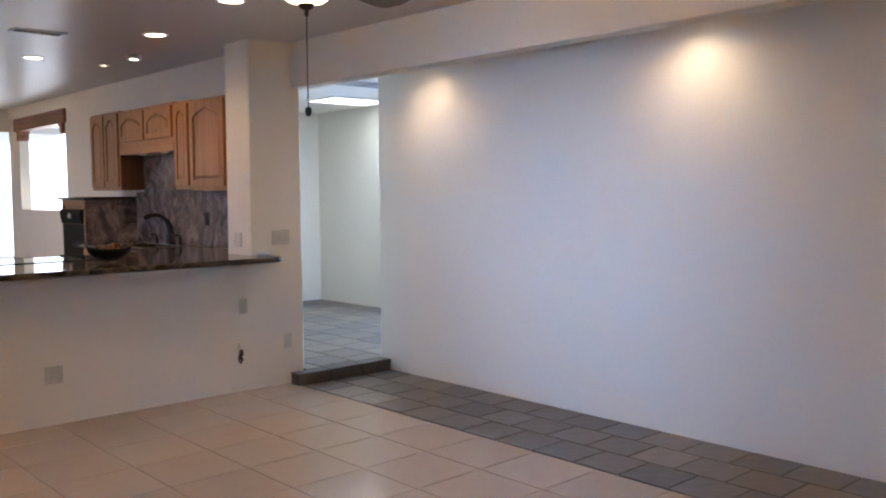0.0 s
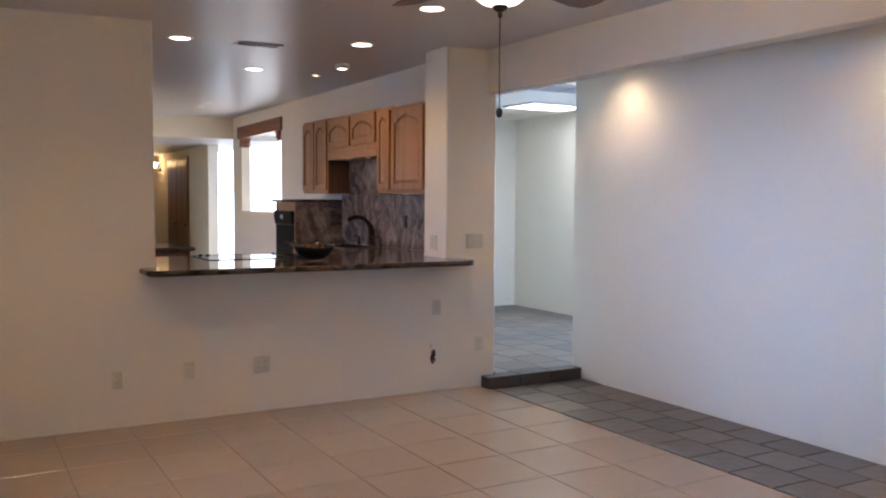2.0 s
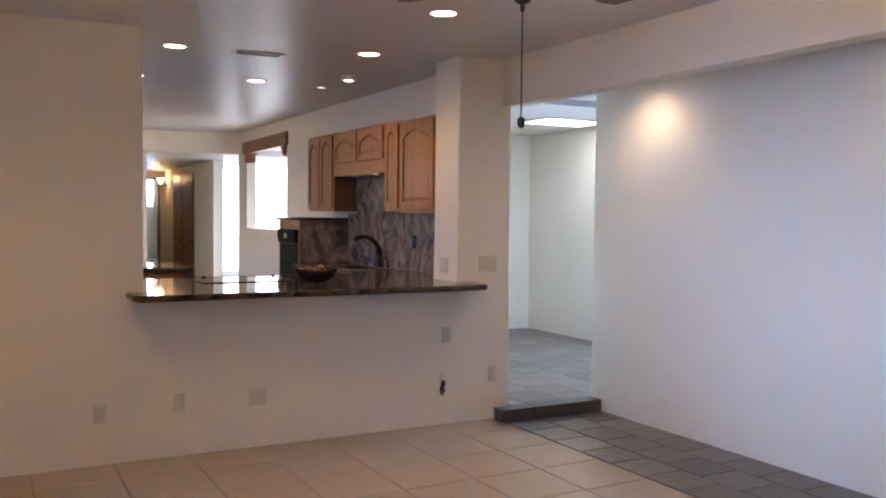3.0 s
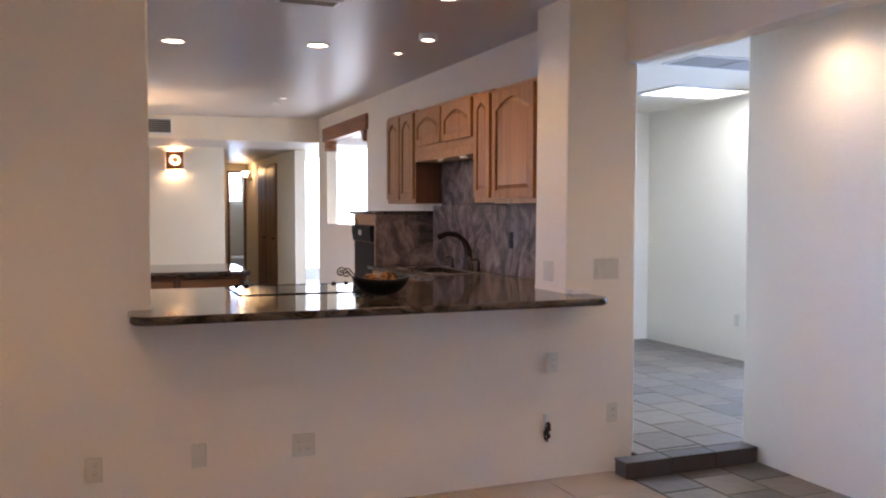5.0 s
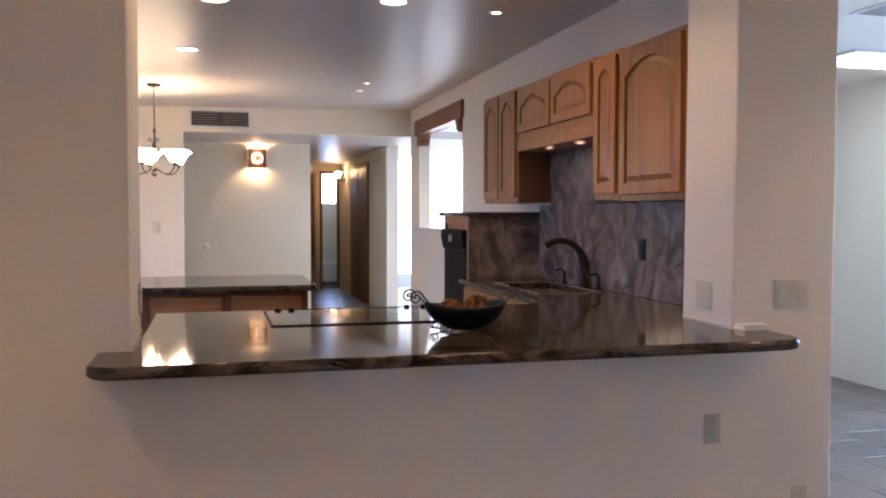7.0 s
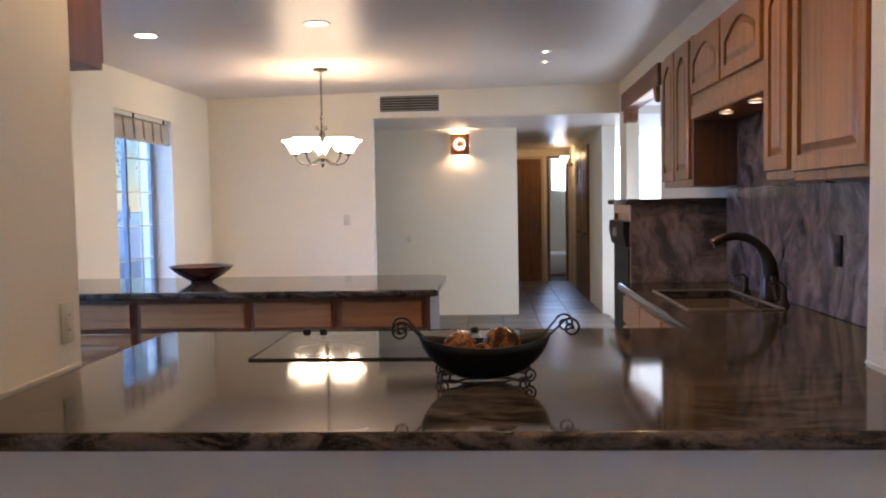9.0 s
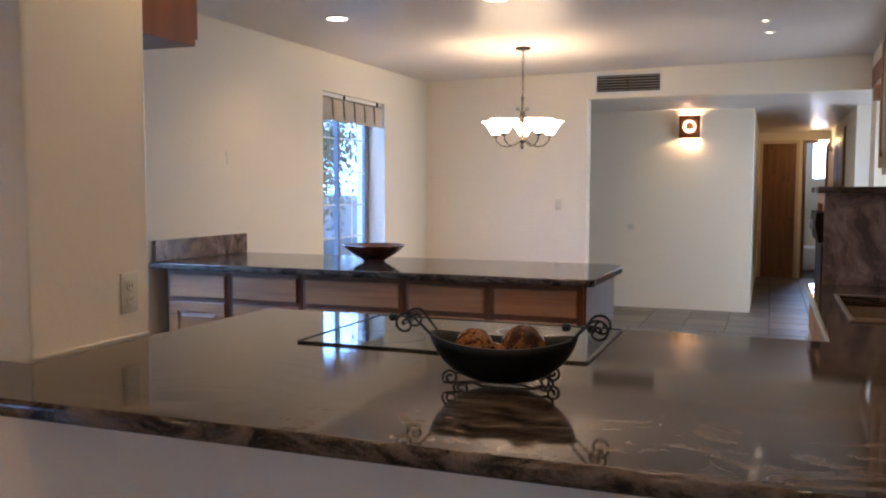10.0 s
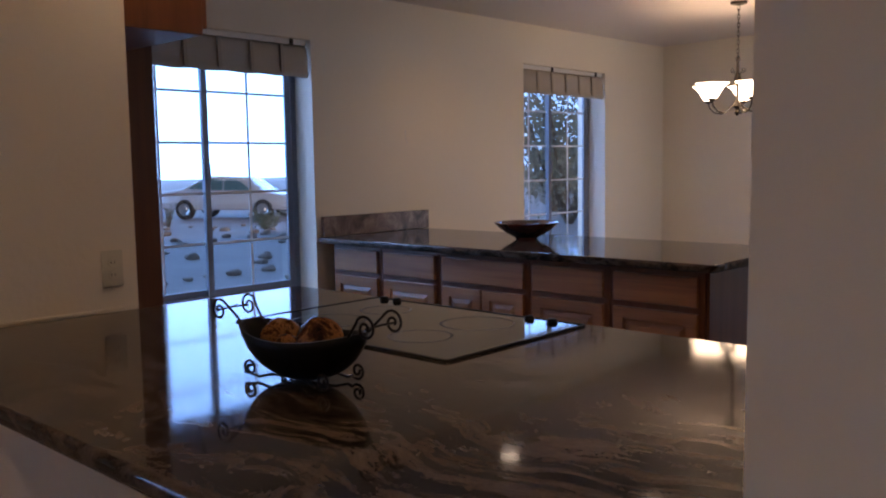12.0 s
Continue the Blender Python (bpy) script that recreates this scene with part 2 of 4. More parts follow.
def setting(name, bm, mat, label, category=""):
    return tagged(part(name, bm, mat), label, category or "structure", kind="structure")


def add_box(bm, x0, x1, y0, y1, z0, z1, bevel=0.0, segments=2):
    vs = [bm.verts.new((x, y, z)) for x in (x0, x1) for y in (y0, y1) for z in (z0, z1)]
    fs = [bm.faces.new([vs[i] for i in q]) for q in ((0, 1, 3, 2), (4, 6, 7, 5), (0, 4, 5, 1), (2, 3, 7, 6), (0, 2, 6, 4), (1, 5, 7, 3))]
    if bevel:
        edges = list({e for f in fs for e in f.edges})
        bmesh.ops.bevel(bm, geom=edges, offset=bevel, segments=segments, affect="EDGES", profile=0.5, clamp_overlap=True)
    return bm


def box(x0, x1, y0, y1, z0, z1, bevel=0.0, segments=2):
    return add_box(bmesh.new(), x0, x1, y0, y1, z0, z1, bevel, segments)


def add_lathe(bm, profile, segments=24, at=(0, 0, 0), sx=1.0, sy=1.0):
    """Turn a profile of (radius, height) round the upright axis."""
    rings = []
    for r, z in profile:
        if r < 1e-5:
            rings.append([bm.verts.new((at[0], at[1], at[2] + z))])
        else:
            rings.append([bm.verts.new((at[0] + sx * r * math.cos(2 * math.pi * i / segments), at[1] + sy * r * math.sin(2 * math.pi * i / segments), at[2] + z)) for i in range(segments)])
    for a, b in zip(rings, rings[1:]):
        for i in range(segments):
            j = (i + 1) % segments
            if len(a) == 1 and len(b) > 1:
                bm.faces.new((a[0], b[j], b[i]))
            elif len(b) == 1 and len(a) > 1:
                bm.faces.new((a[i], a[j], b[0]))
            elif len(a) > 1:
                bm.faces.new((a[i], a[j], b[j], b[i]))
    return bm


def lathe(profile, segments=24, **more):
    return add_lathe(bmesh.new(), profile, segments, **more)


def add_tube(bm, points, radius, segments=8, closed=False):
    """A round rod along a line of points; radius may be a list."""
    pts = [Vector(p) for p in points]
    radii = radius if isinstance(radius, list) else [radius] * len(pts)
    rings, side = [], None
    for i, p in enumerate(pts):
        a, b = pts[max(i - 1, 0)], pts[min(i + 1, len(pts) - 1)]
        d = (b - a).normalized()
        if side is None:
            side = d.orthogonal().normalized()
        side = (side - d * side.dot(d)).normalized()
        up = d.cross(side)
        rings.append([bm.verts.new(p + radii[i] * (math.cos(2 * math.pi * k / segments) * side + math.sin(2 * math.pi * k / segments) * up)) for k in range(segments)])
    for a, b in zip(rings, rings[1:]):
        for k in range(segments):
            j = (k + 1) % segments
            bm.faces.new((a[k], a[j], b[j], b[k]))
    for ring, flip in ((rings[0], True), (rings[-1], False)):
        bm.faces.new(ring[::-1] if flip else ring)
    return bm


def tube(points, radius, segments=8):
    return add_tube(bmesh.new(), points, radius, segments)


def prism(outline, y0, y1, plane="XZ", bevel=0.0):
    """An outline of 2D points given thickness; plane XZ runs along y, XY along z, YZ along x."""
    bm = bmesh.new()
    place = {"XZ": lambda u, v, w: (u, w, v), "XY": lambda u, v, w: (u, v, w), "YZ": lambda u, v, w: (w, u, v)}[plane]
    a = [bm.verts.new(place(u, v, y0)) for u, v in outline]
    b = [bm.verts.new(place(u, v, y1)) for u, v in outline]
    n = len(a)
    bm.faces.new(a)
    bm.faces.new(b[::-1])
    for i in range(n):
        bm.faces.new((a[i], b[i], b[(i + 1) % n], a[(i + 1) % n]))
    bmesh.ops.recalc_face_normals(bm, faces=bm.faces)
    if bevel:
        bmesh.ops.bevel(bm, geom=list(bm.edges), offset=bevel, segments=2, affect="EDGES", profile=0.5, clamp_overlap=True)
    return bm


def wall_along_y(x0, x1, y0, y1, z0, z1, openings=()):
    """A wall along y with openings (ya, yb, za, zb) right through it."""
    bm = bmesh.new()
    cuts = sorted({y0, y1, *(v for o in openings for v in o[:2])})
    for a, b in zip(cuts, cuts[1:]):
        over = [o for o in openings if o[0] <= a and o[1] >= b]
        spans = [(z0, z1)]
        for o in over:
            spans = [s for lo, hi in spans for s in ((lo, min(hi, o[2])), (max(lo, o[3]), hi)) if s[1] - s[0] > 1e-4]
        for lo, hi in spans:
            add_box(bm, x0, x1, a, b, lo, hi)
    bmesh.ops.remove_doubles(bm, verts=bm.verts, dist=1e-4)
    inner = [f for f in bm.faces if sum(1 for g in bm.faces if g is not f and (g.calc_center_median() - f.calc_center_median()).length < 1e-4)]
    bmesh.ops.delete(bm, geom=inner, context="FACES_ONLY") if inner else None
    return bm


def slab_cells(xs, ys, keep, z0, z1, edge=0.012, corner=()):
    """A slab made of the cells of a grid that keep() accepts, with eased edges; corner: (x, y, radius) of rounded corners."""
    bm = bmesh.new()
    grid = {}
    vert = lambda i, j: grid.setdefault((i, j), bm.verts.new((xs[i], ys[j], z1)) if (i, j) not in grid else grid[(i, j)])
    for i in range(len(xs) - 1):
        for j in range(len(ys) - 1):
            if keep((xs[i] + xs[i + 1]) / 2, (ys[j] + ys[j + 1]) / 2):
                bm.faces.new((vert(i, j), vert(i + 1, j), vert(i + 1, j + 1), vert(i, j + 1)))
    bmesh.ops.delete(bm, geom=[v for v in bm.verts if not v.link_faces], context="VERTS")
    top = list(bm.faces)
    new_geom = bmesh.ops.extrude_face_region(bm, geom=top)
    for v in (g for g in new_geom["geom"] if isinstance(g, bmesh.types.BMVert)):
        v.co.z = z0
    bmesh.ops.recalc_face_normals(bm, faces=bm.faces)
    for x, y, r in corner:
        es = [e for e in bm.edges if all(abs(v.co.x - x) < 1e-3 and abs(v.co.y - y) < 1e-3 for v in e.verts)]
        if es:
            bmesh.ops.bevel(bm, geom=es, offset=r, segments=6, affect="EDGES", profile=0.5)
    if edge:
        es = [e for e in bm.edges if len(e.link_faces) == 2 and e.calc_face_angle(0) > 1.0 and abs(e.verts[0].co.z - e.verts[1].co.z) < 1e-4]
        bmesh.ops.bevel(bm, geom=es, offset=edge, segments=3, affect="EDGES", profile=0.5, clamp_overlap=True)
    return bm


def scroll(r0, r1, turns, start=0.0, steps=28):
    """A flat spiral: points (u, v) that curl from r0 in to r1."""
    out = []
    for i in range(steps + 1):
        f = i / steps
        r, a = r0 + (r1 - r0) * f, radians(start) + 2 * math.pi * turns * f
        out.append((r * math.cos(a), r * math.sin(a)))
    return out


FLOOR_K = 0.08     # kitchen, dining and hall floor
FLOOR_S = 0.095    # sunroom floor, one step up
TOP = 1.045        # bar and sink counter tops
TOP_ISLAND = 1.028  # peninsula top


def ceiling_z(x, y):
    """The main ceiling rises gently towards the far corner."""
    return 2.648 + 0.017 * x + 0.006 * (y - 7)


# ---- structure ----
# the wall with the bar opening, one thick plastered U
bm = prism([(-1.75, -0.1), (3.868, -0.1), (3.868, 3.0), (3.405, 3.0), (3.405, 1.0), (1.185, 1.0), (1.185, 3.0), (-1.75, 3.0)], 5.985, 6.36)
es = [e for e in bm.edges if abs(e.verts[0].co.z - e.verts[1].co.z) > 0.5 and e.verts[0].co.x > 0 and not (e.verts[0].co.x < 1.3 and e.verts[0].co.y > 6.3)]
bmesh.ops.bevel(bm, geom=es, offset=0.018, segments=3, affect="EDGES", profile=0.5)
add_box(bm, -1.75, 1.185, 6.36, 6.43, -0.1, 3.0)
firm(smooth(setting("wall_bar", bm, PLASTER, "white plaster wall with a wide bar opening and rounded corners", "wall"), 50))
# the kitchen wall runs slightly out of square
bm = wall_along_y(3.70, 3.83, 6.362, 13.505, -0.1, 3.0, [(10.98, 12.85, 1.335, 2.575), (13.317, 13.505, -0.1, 2.43)])
for v in bm.verts:
    v.co.x += 0.012 * (v.co.y - 6.362)
setting("wall_kitchen_right", bm, PLASTER, "white plaster kitchen wall with a pass-through opening", "wall")
setting("wall_kitchen_left", wall_along_y(-0.98, -0.672, 6.432, 13.505, -0.2, 3.0, [(7.31, 8.672, 0.66, 2.31), (10.933, 12.2, 0.66, 2.33)]), PLASTER, "thick white plaster outer wall with two deep windows", "wall")
bm = prism([(-0.67, -0.1), (1.126, -0.1), (1.126, 2.43), (3.78, 2.43), (3.78, 3.0), (-0.67, 3.0)], 13.315, 13.503)
setting("wall_dining_far", bm, PLASTER, "white plaster wall with a wide low-headed opening", "wall")
setting("wall_niche_side", box(-0.82, -0.672, 13.507, 14.865, -0.1, 2.9), PLASTER, "white plaster side wall of the recess", "wall")
setting("wall_niche", box(-0.82, 2.735, 14.867, 15.0, -0.1, 2.9), PLASTER, "white plaster back wall of the recess", "wall")
setting("wall_hall_left", box(2.605, 2.735, 15.002, 19.4, -0.1, 2.9), PLASTER, "white plaster hallway wall", "wall")
setting("wall_hall_right", wall_along_y(3.79, 3.95, 14.867, 19.398, -0.1, 2.9), PLASTER, "white plaster hallway wall ending in a square corner", "wall")
bm = bmesh.new()
for a, b, c, d in ((2.605, 2.77, -0.1, 2.9), (2.77, 3.34, 2.30, 2.9), (3.34, 3.40, -0.1, 2.9), (3.40, 3.775, 2.30, 2.9), (3.775, 4.2, -0.1, 2.9)):
    add_box(bm, a, b, 19.4, 19.5, c, d)
setting("wall_hall_end", bm, PLASTER, "cream plaster end wall of the hallway", "wall")
bm = bmesh.new()
for a, b, c, d in ((2.605, 3.64, -0.1, 2.9), (3.64, 3.98, -0.1, 1.72), (3.64, 3.98, 2.36, 2.9), (3.98, 4.2, -0.1, 2.9)):
    add_box(bm, a, b, 21.4, 21.52, c, d)
setting("wall_bathroom", bm, PLASTER, "cream bathroom wall with a small high window", "wall")
setting("wall_bathroom_left", box(2.605, 2.735, 19.502, 21.398, -0.1, 2.9), PLASTER, "cream bathroom side wall", "wall")
setting("wall_bathroom_right", box(4.07, 4.2, 19.502, 21.398, -0.1, 2.9), PLASTER, "cream bathroom side wall", "wall")
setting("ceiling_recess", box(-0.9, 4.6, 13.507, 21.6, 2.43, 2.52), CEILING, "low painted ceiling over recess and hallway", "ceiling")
# living room
setting("wall_living_right", box(4.63, 4.78, -2.2, 5.945, -0.1, 3.0, 0.012), PLASTER, "long plain white plaster wall washed by ceiling lights", "wall")
setting("wall_living_left", wall_along_y(-1.9, -1.752, -2.2, 6.41, -0.1, 3.0, [(1.2, 2.9, 0.3, 2.05)]), PLASTER, "white plaster wall with a patio window", "wall")
setting("wall_living_back", box(-1.75, 4.628, -2.35, -2.202, -0.1, 3.0), PLASTER, "plain white plaster wall", "wall")
setting("beam", box(3.785, 3.92, -2.2, 5.983, 2.355, 2.95, 0.008), PLASTER, "white plaster beam dividing the ceiling", "beam")
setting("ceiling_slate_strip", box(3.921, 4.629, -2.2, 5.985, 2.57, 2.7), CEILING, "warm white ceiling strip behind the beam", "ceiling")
# ceiling of living room, kitchen and dining, one gently rising sheet
bm = bmesh.new()
corners = [(-1.752, -2.2), (3.784, -2.2), (3.784, 5.99), (3.70, 5.99), (3.70, 6.4), (3.79, 13.316), (-0.674, 13.316), (-0.674, 6.42), (-1.752, 6.42)]
low = [bm.verts.new((x, y, ceiling_z(x, y))) for x, y in corners]
high = [bm.verts.new((x, y, 3.0)) for x, y in corners]
bm.faces.new(low[::-1]), bm.faces.new(high)
for i in range(len(low)):
    bm.faces.new((low[i], low[(i + 1) % len(low)], high[(i + 1) % len(low)], high[i]))
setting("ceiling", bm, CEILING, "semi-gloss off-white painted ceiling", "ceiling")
# sunroom past the step
setting("wall_sunroom_far", box(3.98, 6.61, 9.75, 9.87, -0.1, 3.0), PLASTER, "white sunroom wall", "wall")
setting("wall_sunroom_right", wall_along_y(6.61, 6.73, 5.93, 9.87, -0.1, 3.0, [(6.1, 7.7, 0.6, 2.2)]), PLASTER, "white sunroom wall with a window", "wall")
setting("wall_sunroom_near", box(4.781, 6.61, 5.80, 5.944, -0.1, 3.0), PLASTER, "white sunroom wall", "wall")
setting("ceiling_sunroom", box(3.85, 6.61, 5.987, 9.75, 2.585, 2.7), PLASTER, "flat white sunroom ceiling", "ceiling")
setting("roof", box(-1.95, 7.15, -2.4, 22.0, 3.003, 3.15), STUCCO, "flat stucco roof", "roof")
setting("ground", box(-400, 400, -400, 400, -0.5, -0.14), GRAVEL, "desert gravel ground reaching the horizon", "ground")
# Added glowing boards for the blown-out white outside; the first also stops the sun.
setting("backdrop_patio", box(9.6, 9.7, 2.0, 30.0, -0.13, 5.5), VIEW_GLOW, "glowing board standing in for the blown-out white view outside", "backdrop")
setting("backdrop_patio_end", box(3.0, 9.6, 26.0, 26.1, -0.13, 5.5), VIEW_GLOW, "glowing board standing in for the blown-out white view outside", "backdrop")
setting("backdrop_sky", box(-121, -120, -120, 260, -0.13, 90), HAZE_SKY, "glaring pale desert sky and haze", "backdrop")

# floors: a bed of grout with single tiles on it
floor_living = setting("floor_living", box(-1.75, 3.73, -2.2, 5.984, -0.1, -0.004), GROUT, "beige ceramic tile floor with tan grout", "floor")
floor_strip = setting("floor_slate_strip", box(3.731, 4.63, -2.2, 5.924, -0.1, -0.004), SLATE_GROUT, "grey-brown slate tile border along the wall", "floor")
floor_sunroom = setting("floor_sunroom", add_box(box(3.85, 6.609, 5.926, 9.749, -0.099, FLOOR_S - 0.004), 3.70, 4.628, 5.82, 5.9245, -0.098, FLOOR_S - 0.004), SLATE_GROUT, "grey slate tile floor one step up", "floor")
floor_kitchen = setting("floor_kitchen", add_box(box(-0.671, 3.849, 6.362, 19.399, -0.12, FLOOR_K - 0.004), 2.606, 4.199, 19.4, 21.399, -0.12, FLOOR_K - 0.004), SLATE_GROUT, "grey slate tile floor of kitchen, dining room and hallway", "floor")
setting("floor_side_passage", box(3.98, 8.5, 10.5, 19.39, -0.13, FLOOR_K - 0.01), STUCCO, "pale concrete patio slab", "floor")


# ---- kitchen: counters and cabinets ----
def in_bar(x, y):
    if 3.2 < x < 3.565 and 7.52 < y < 8.28:
        return False
    if y < 5.98:
        return x < 3.515
    if y < 6.36:
        return 1.19 < x < 3.40
    if y < 7.08:
        return x > 1.19
    return x > 3.09


bm = slab_cells([1.08, 1.19, 3.09, 3.2, 3.40, 3.515, 3.56, 3.698], [5.665, 5.982, 6.365, 7.08, 7.52, 8.28, 8.785], in_bar, TOP - 0.04, TOP, 0.014, [(1.08, 5.665, 0.09), (3.515, 5.665, 0.10)])
ob = part("bar_counter", bm, GRANITE)
tagged(firm(smooth(ob, 35)), "polished brown-grey granite counter running through the bar opening", "counter")
bm = slab_cells([-0.668, -0.5, 1.95, 2.10], [8.68, 8.8, 9.58, 9.70], lambda x, y: True, TOP_ISLAND - 0.04, TOP_ISLAND, 0.014, [(2.10, 8.68, 0.05), (2.10, 9.70, 0.12)])
tagged(firm(smooth(part("island_counter", bm, GRANITE), 35)), "polished granite counter on the peninsula, overhanging its end", "counter")


def raised_panel(w, h, arched, thick=0.02):
    """A cabinet door in one piece: frame, groove and raised field, arched at the head where wanted; local x across, z up, front at -y."""
    bm = bmesh.new()
    s = 0.055 if w > 0.22 else 0.04
    n = 14
    rise = min(0.07, (w - 2 * s) * 0.3) if arched else 0.0
    head = [(s + (w - 2 * s) * (1 - i / n), h - s - rise * (1 - math.sin(math.pi * i / n))) for i in range(n + 1)]
    inner = [(s, s), (w - s, s)] + head
    outer = [(0, 0), (w, 0)] + [(w * (1 - i / n), h) for i in range(n + 1)]

    def shrink(d):
        return [(min(max(x, s + d), w - s - d), min(max(z, s + d), z - d if z > s + 0.01 else s + d)) for x, z in inner]

    e, g = 0.003, 0.010
    f = min(0.024, (w - 2 * s) * 0.14)
    outer_in = [(min(max(x, e), w - e), min(max(z, e), h - e)) for x, z in outer]
    loops = [(outer, 0.0), (outer, -thick + e), (outer_in, -thick), (shrink(-0.002), -thick), (inner, -thick + 0.003), (inner, -thick * 0.4), (shrink(g), -thick * 0.4), (shrink(g + f), -thick * 0.92)]
    rings = [[bm.verts.new((x, y, z)) for x, z in pts] for pts, y in loops]
    k = len(inner)
    for a, b in zip(rings, rings[1:]):
        for i in range(k):
            bm.faces.new((a[i], a[(i + 1) % k], b[(i + 1) % k], b[i]))
    bm.faces.new(rings[-1])
    bm.faces.new(rings[0][::-1])
    return bm


def upper_cabinet(y0, y1, z0, z1, doors, label, rail=0.0):
    """A wall cabinet on the right kitchen wall, its doors facing -x."""
    cab = thing("wall_cabinet", (3.723, y1, z0), label, "cabinet", "wall cabinets over the sink", -90)
    w, h, d = y1 - y0, z1 - z0, 0.262
    part("body", box(0.002, w - 0.002, -d, 0.07, 0, h, 0.002, 1), OAK, cab)
    each = (w - 0.05 - 0.028 * (doors - 1)) / doors
    for i in range(doors):
        door = part("door", raised_panel(each, h - 0.06 - rail, True), OAK, cab)
        door.matrix_local = pose(0.025 + i * (each + 0.028), -d - 0.001, 0.034 + rail)
    if h > 0.78:
        # Thin skin in a darker wood: shade on this side, put into colour.
        part("side_panel", box(w - 0.0015, w + 0.003, -d + 0.002, 0.0, 0.001, 0.343, 0.001, 1), CHERRY_Z, cab, "darkened skin for the shade on the cabinet side")
    if rail:
        part("valance_board", box(0.0, w, -d - 0.012, -d, 0.0, rail - 0.02, 0.003), OAK_X, cab)
    return cab


upper_cabinet(8.605, 9.35, 1.57, 2.355, 2, "honey oak wall cabinet with two narrow arched doors")
upper_cabinet(7.39, 8.605, 1.915, 2.345, 2, "short honey oak wall cabinet with two arched doors above the sink", 0.09)
upper_cabinet(7.08, 7.39, 1.565, 2.335, 1, "slim honey oak wall cabinet with one arched door")
upper_cabinet(6.44, 7.08, 1.555, 2.325, 1, "large honey oak wall cabinet with one arched door")


def base_cabinet(x0, x1, doors, tone_body, tone_front, label):
    """A base unit of the peninsula: a drawer over doors, facing the bar."""
    cab = thing("base_cabinet", (x0, 8.735, FLOOR_K), label, "cabinet", "peninsula base cabinets")
    w, h = x1 - x0, TOP_ISLAND - 0.042 - FLOOR_K
    part("body", box(0.001, w - 0.001, 0, 0.86, 0.09, h, 0.002, 1), tone_body, cab)
    part("toe_kick", box(0.001, w - 0.001, 0.06, 0.8, 0, 0.09), DARK_GAP, cab)
    part("drawer_front", box(0.03, w - 0.03, -0.02, -0.001, h - 0.165, h - 0.025, 0.005), tone_front, cab)
    each = (w - 0.06 - 0.012 * (doors - 1)) / doors
    for i in range(doors):
        door = part("door", raised_panel(each, h - 0.165 - 0.03 - 0.11, False), tone_front, cab)
        door.matrix_local = pose(0.03 + i * (each + 0.012), -0.001, 0.11)
    return cab


for x0, x1, doors in ((-0.57, -0.11, 1), (-0.11, 0.385, 1), (0.385, 1.035, 2), (1.035, 1.53, 1), (1.53, 2.035, 1)):
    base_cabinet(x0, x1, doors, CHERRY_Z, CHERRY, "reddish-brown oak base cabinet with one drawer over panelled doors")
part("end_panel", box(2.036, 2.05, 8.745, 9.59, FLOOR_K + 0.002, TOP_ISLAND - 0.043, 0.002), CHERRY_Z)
tagged(bpy.data.objects["end_panel"], "reddish-brown oak panel closing the end of the peninsula", "panel")

# sink run
sink_base = thing("sink_base_cabinet", (3.13, 8.765, FLOOR_K), "honey oak sink base cabinet with two panelled doors", "cabinet", "", -90)
w, h = 1.66, TOP - 0.042 - FLOOR_K
bm = bmesh.new()
add_box(bm, 0, w, 0, 0.02, 0.09, h, 0.002, 1), add_box(bm, 0, 0.02, 0.021, 0.54, 0.09, h), add_box(bm, w - 0.02, w, 0.021, 0.54, 0.09, h), add_box(bm, 0.021, w - 0.021, 0.021, 0.54, 0.09, 0.11)
part("body", bm, OAK, sink_base)
part("toe_kick", box(0, w, 0.05, 0.54, 0, 0.088), DARK_GAP, sink_base)
for i in range(3):
    door = part("door", raised_panel(0.5, h - 0.30, False), OAK, sink_base)
    door.matrix_local = pose(0.04 + i * 0.53, -0.001, 0.11)
    part("drawer_front", box(0.04 + i * 0.53, 0.54 + i * 0.53, -0.02, -0.001, h - 0.165, h - 0.025, 0.004), OAK_X, sink_base)
# base under the bar counter, facing the kitchen
bar_base = thing("bar_base_cabinet", (1.20, 7.06, FLOOR_K), "honey oak base cabinets under the bar counter", "cabinet")
part("body", box(0.0, 1.90, -0.60, 0, 0.09, h, 0.002, 1), OAK, bar_base)
part("toe_kick", box(0.0, 1.90, -0.60, -0.06, 0, 0.089), DARK_GAP, bar_base)
for i in range(4):
    door = part("door", raised_panel(0.44, h - 0.13, False), OAK, bar_base)
    door.matrix_local = pose(0.48 + i * 0.465, 0.001, 0.11, 0, 0, 180)


# ---- kitchen: splash, raised dishwasher, sink, cooktop ----
splash = thing("backsplash", (3.697, 6.37, TOP + 0.002), "polished pink-grey granite backsplash on the kitchen wall", "backsplash")
part("slab", box(-0.02, 0.06, 0, 2.39, 0, 0.505, 0.002, 1), SPLASH, splash)
part("upper_slab", box(-0.02, 0.05, 1.005, 2.195, 0.506, 0.862, 0.002, 1), SPLASH, splash)
side_splash = part("side_splash", box(-0.669, -0.64, 8.715, 9.72, TOP_ISLAND + 0.002, TOP_ISLAND + 0.135, 0.003), SPLASH)
tagged(side_splash, "short granite upstand against the wall on the peninsula", "backsplash")
tall = thing("dishwasher_cabinet", (3.165, 8.79, FLOOR_K), "raised oak dishwasher housing with a granite front and top", "cabinet")
TH = 1.505 - FLOOR_K
part("granite_front", box(0.0, 0.575, 0, 0.02, TOP - FLOOR_K - 0.06, TH - 0.032, 0.001, 1), SPLASH, tall)
part("body", box(0.025, 0.60, 0.021, 0.66, 0.02, TH - 0.032), OAK, tall)
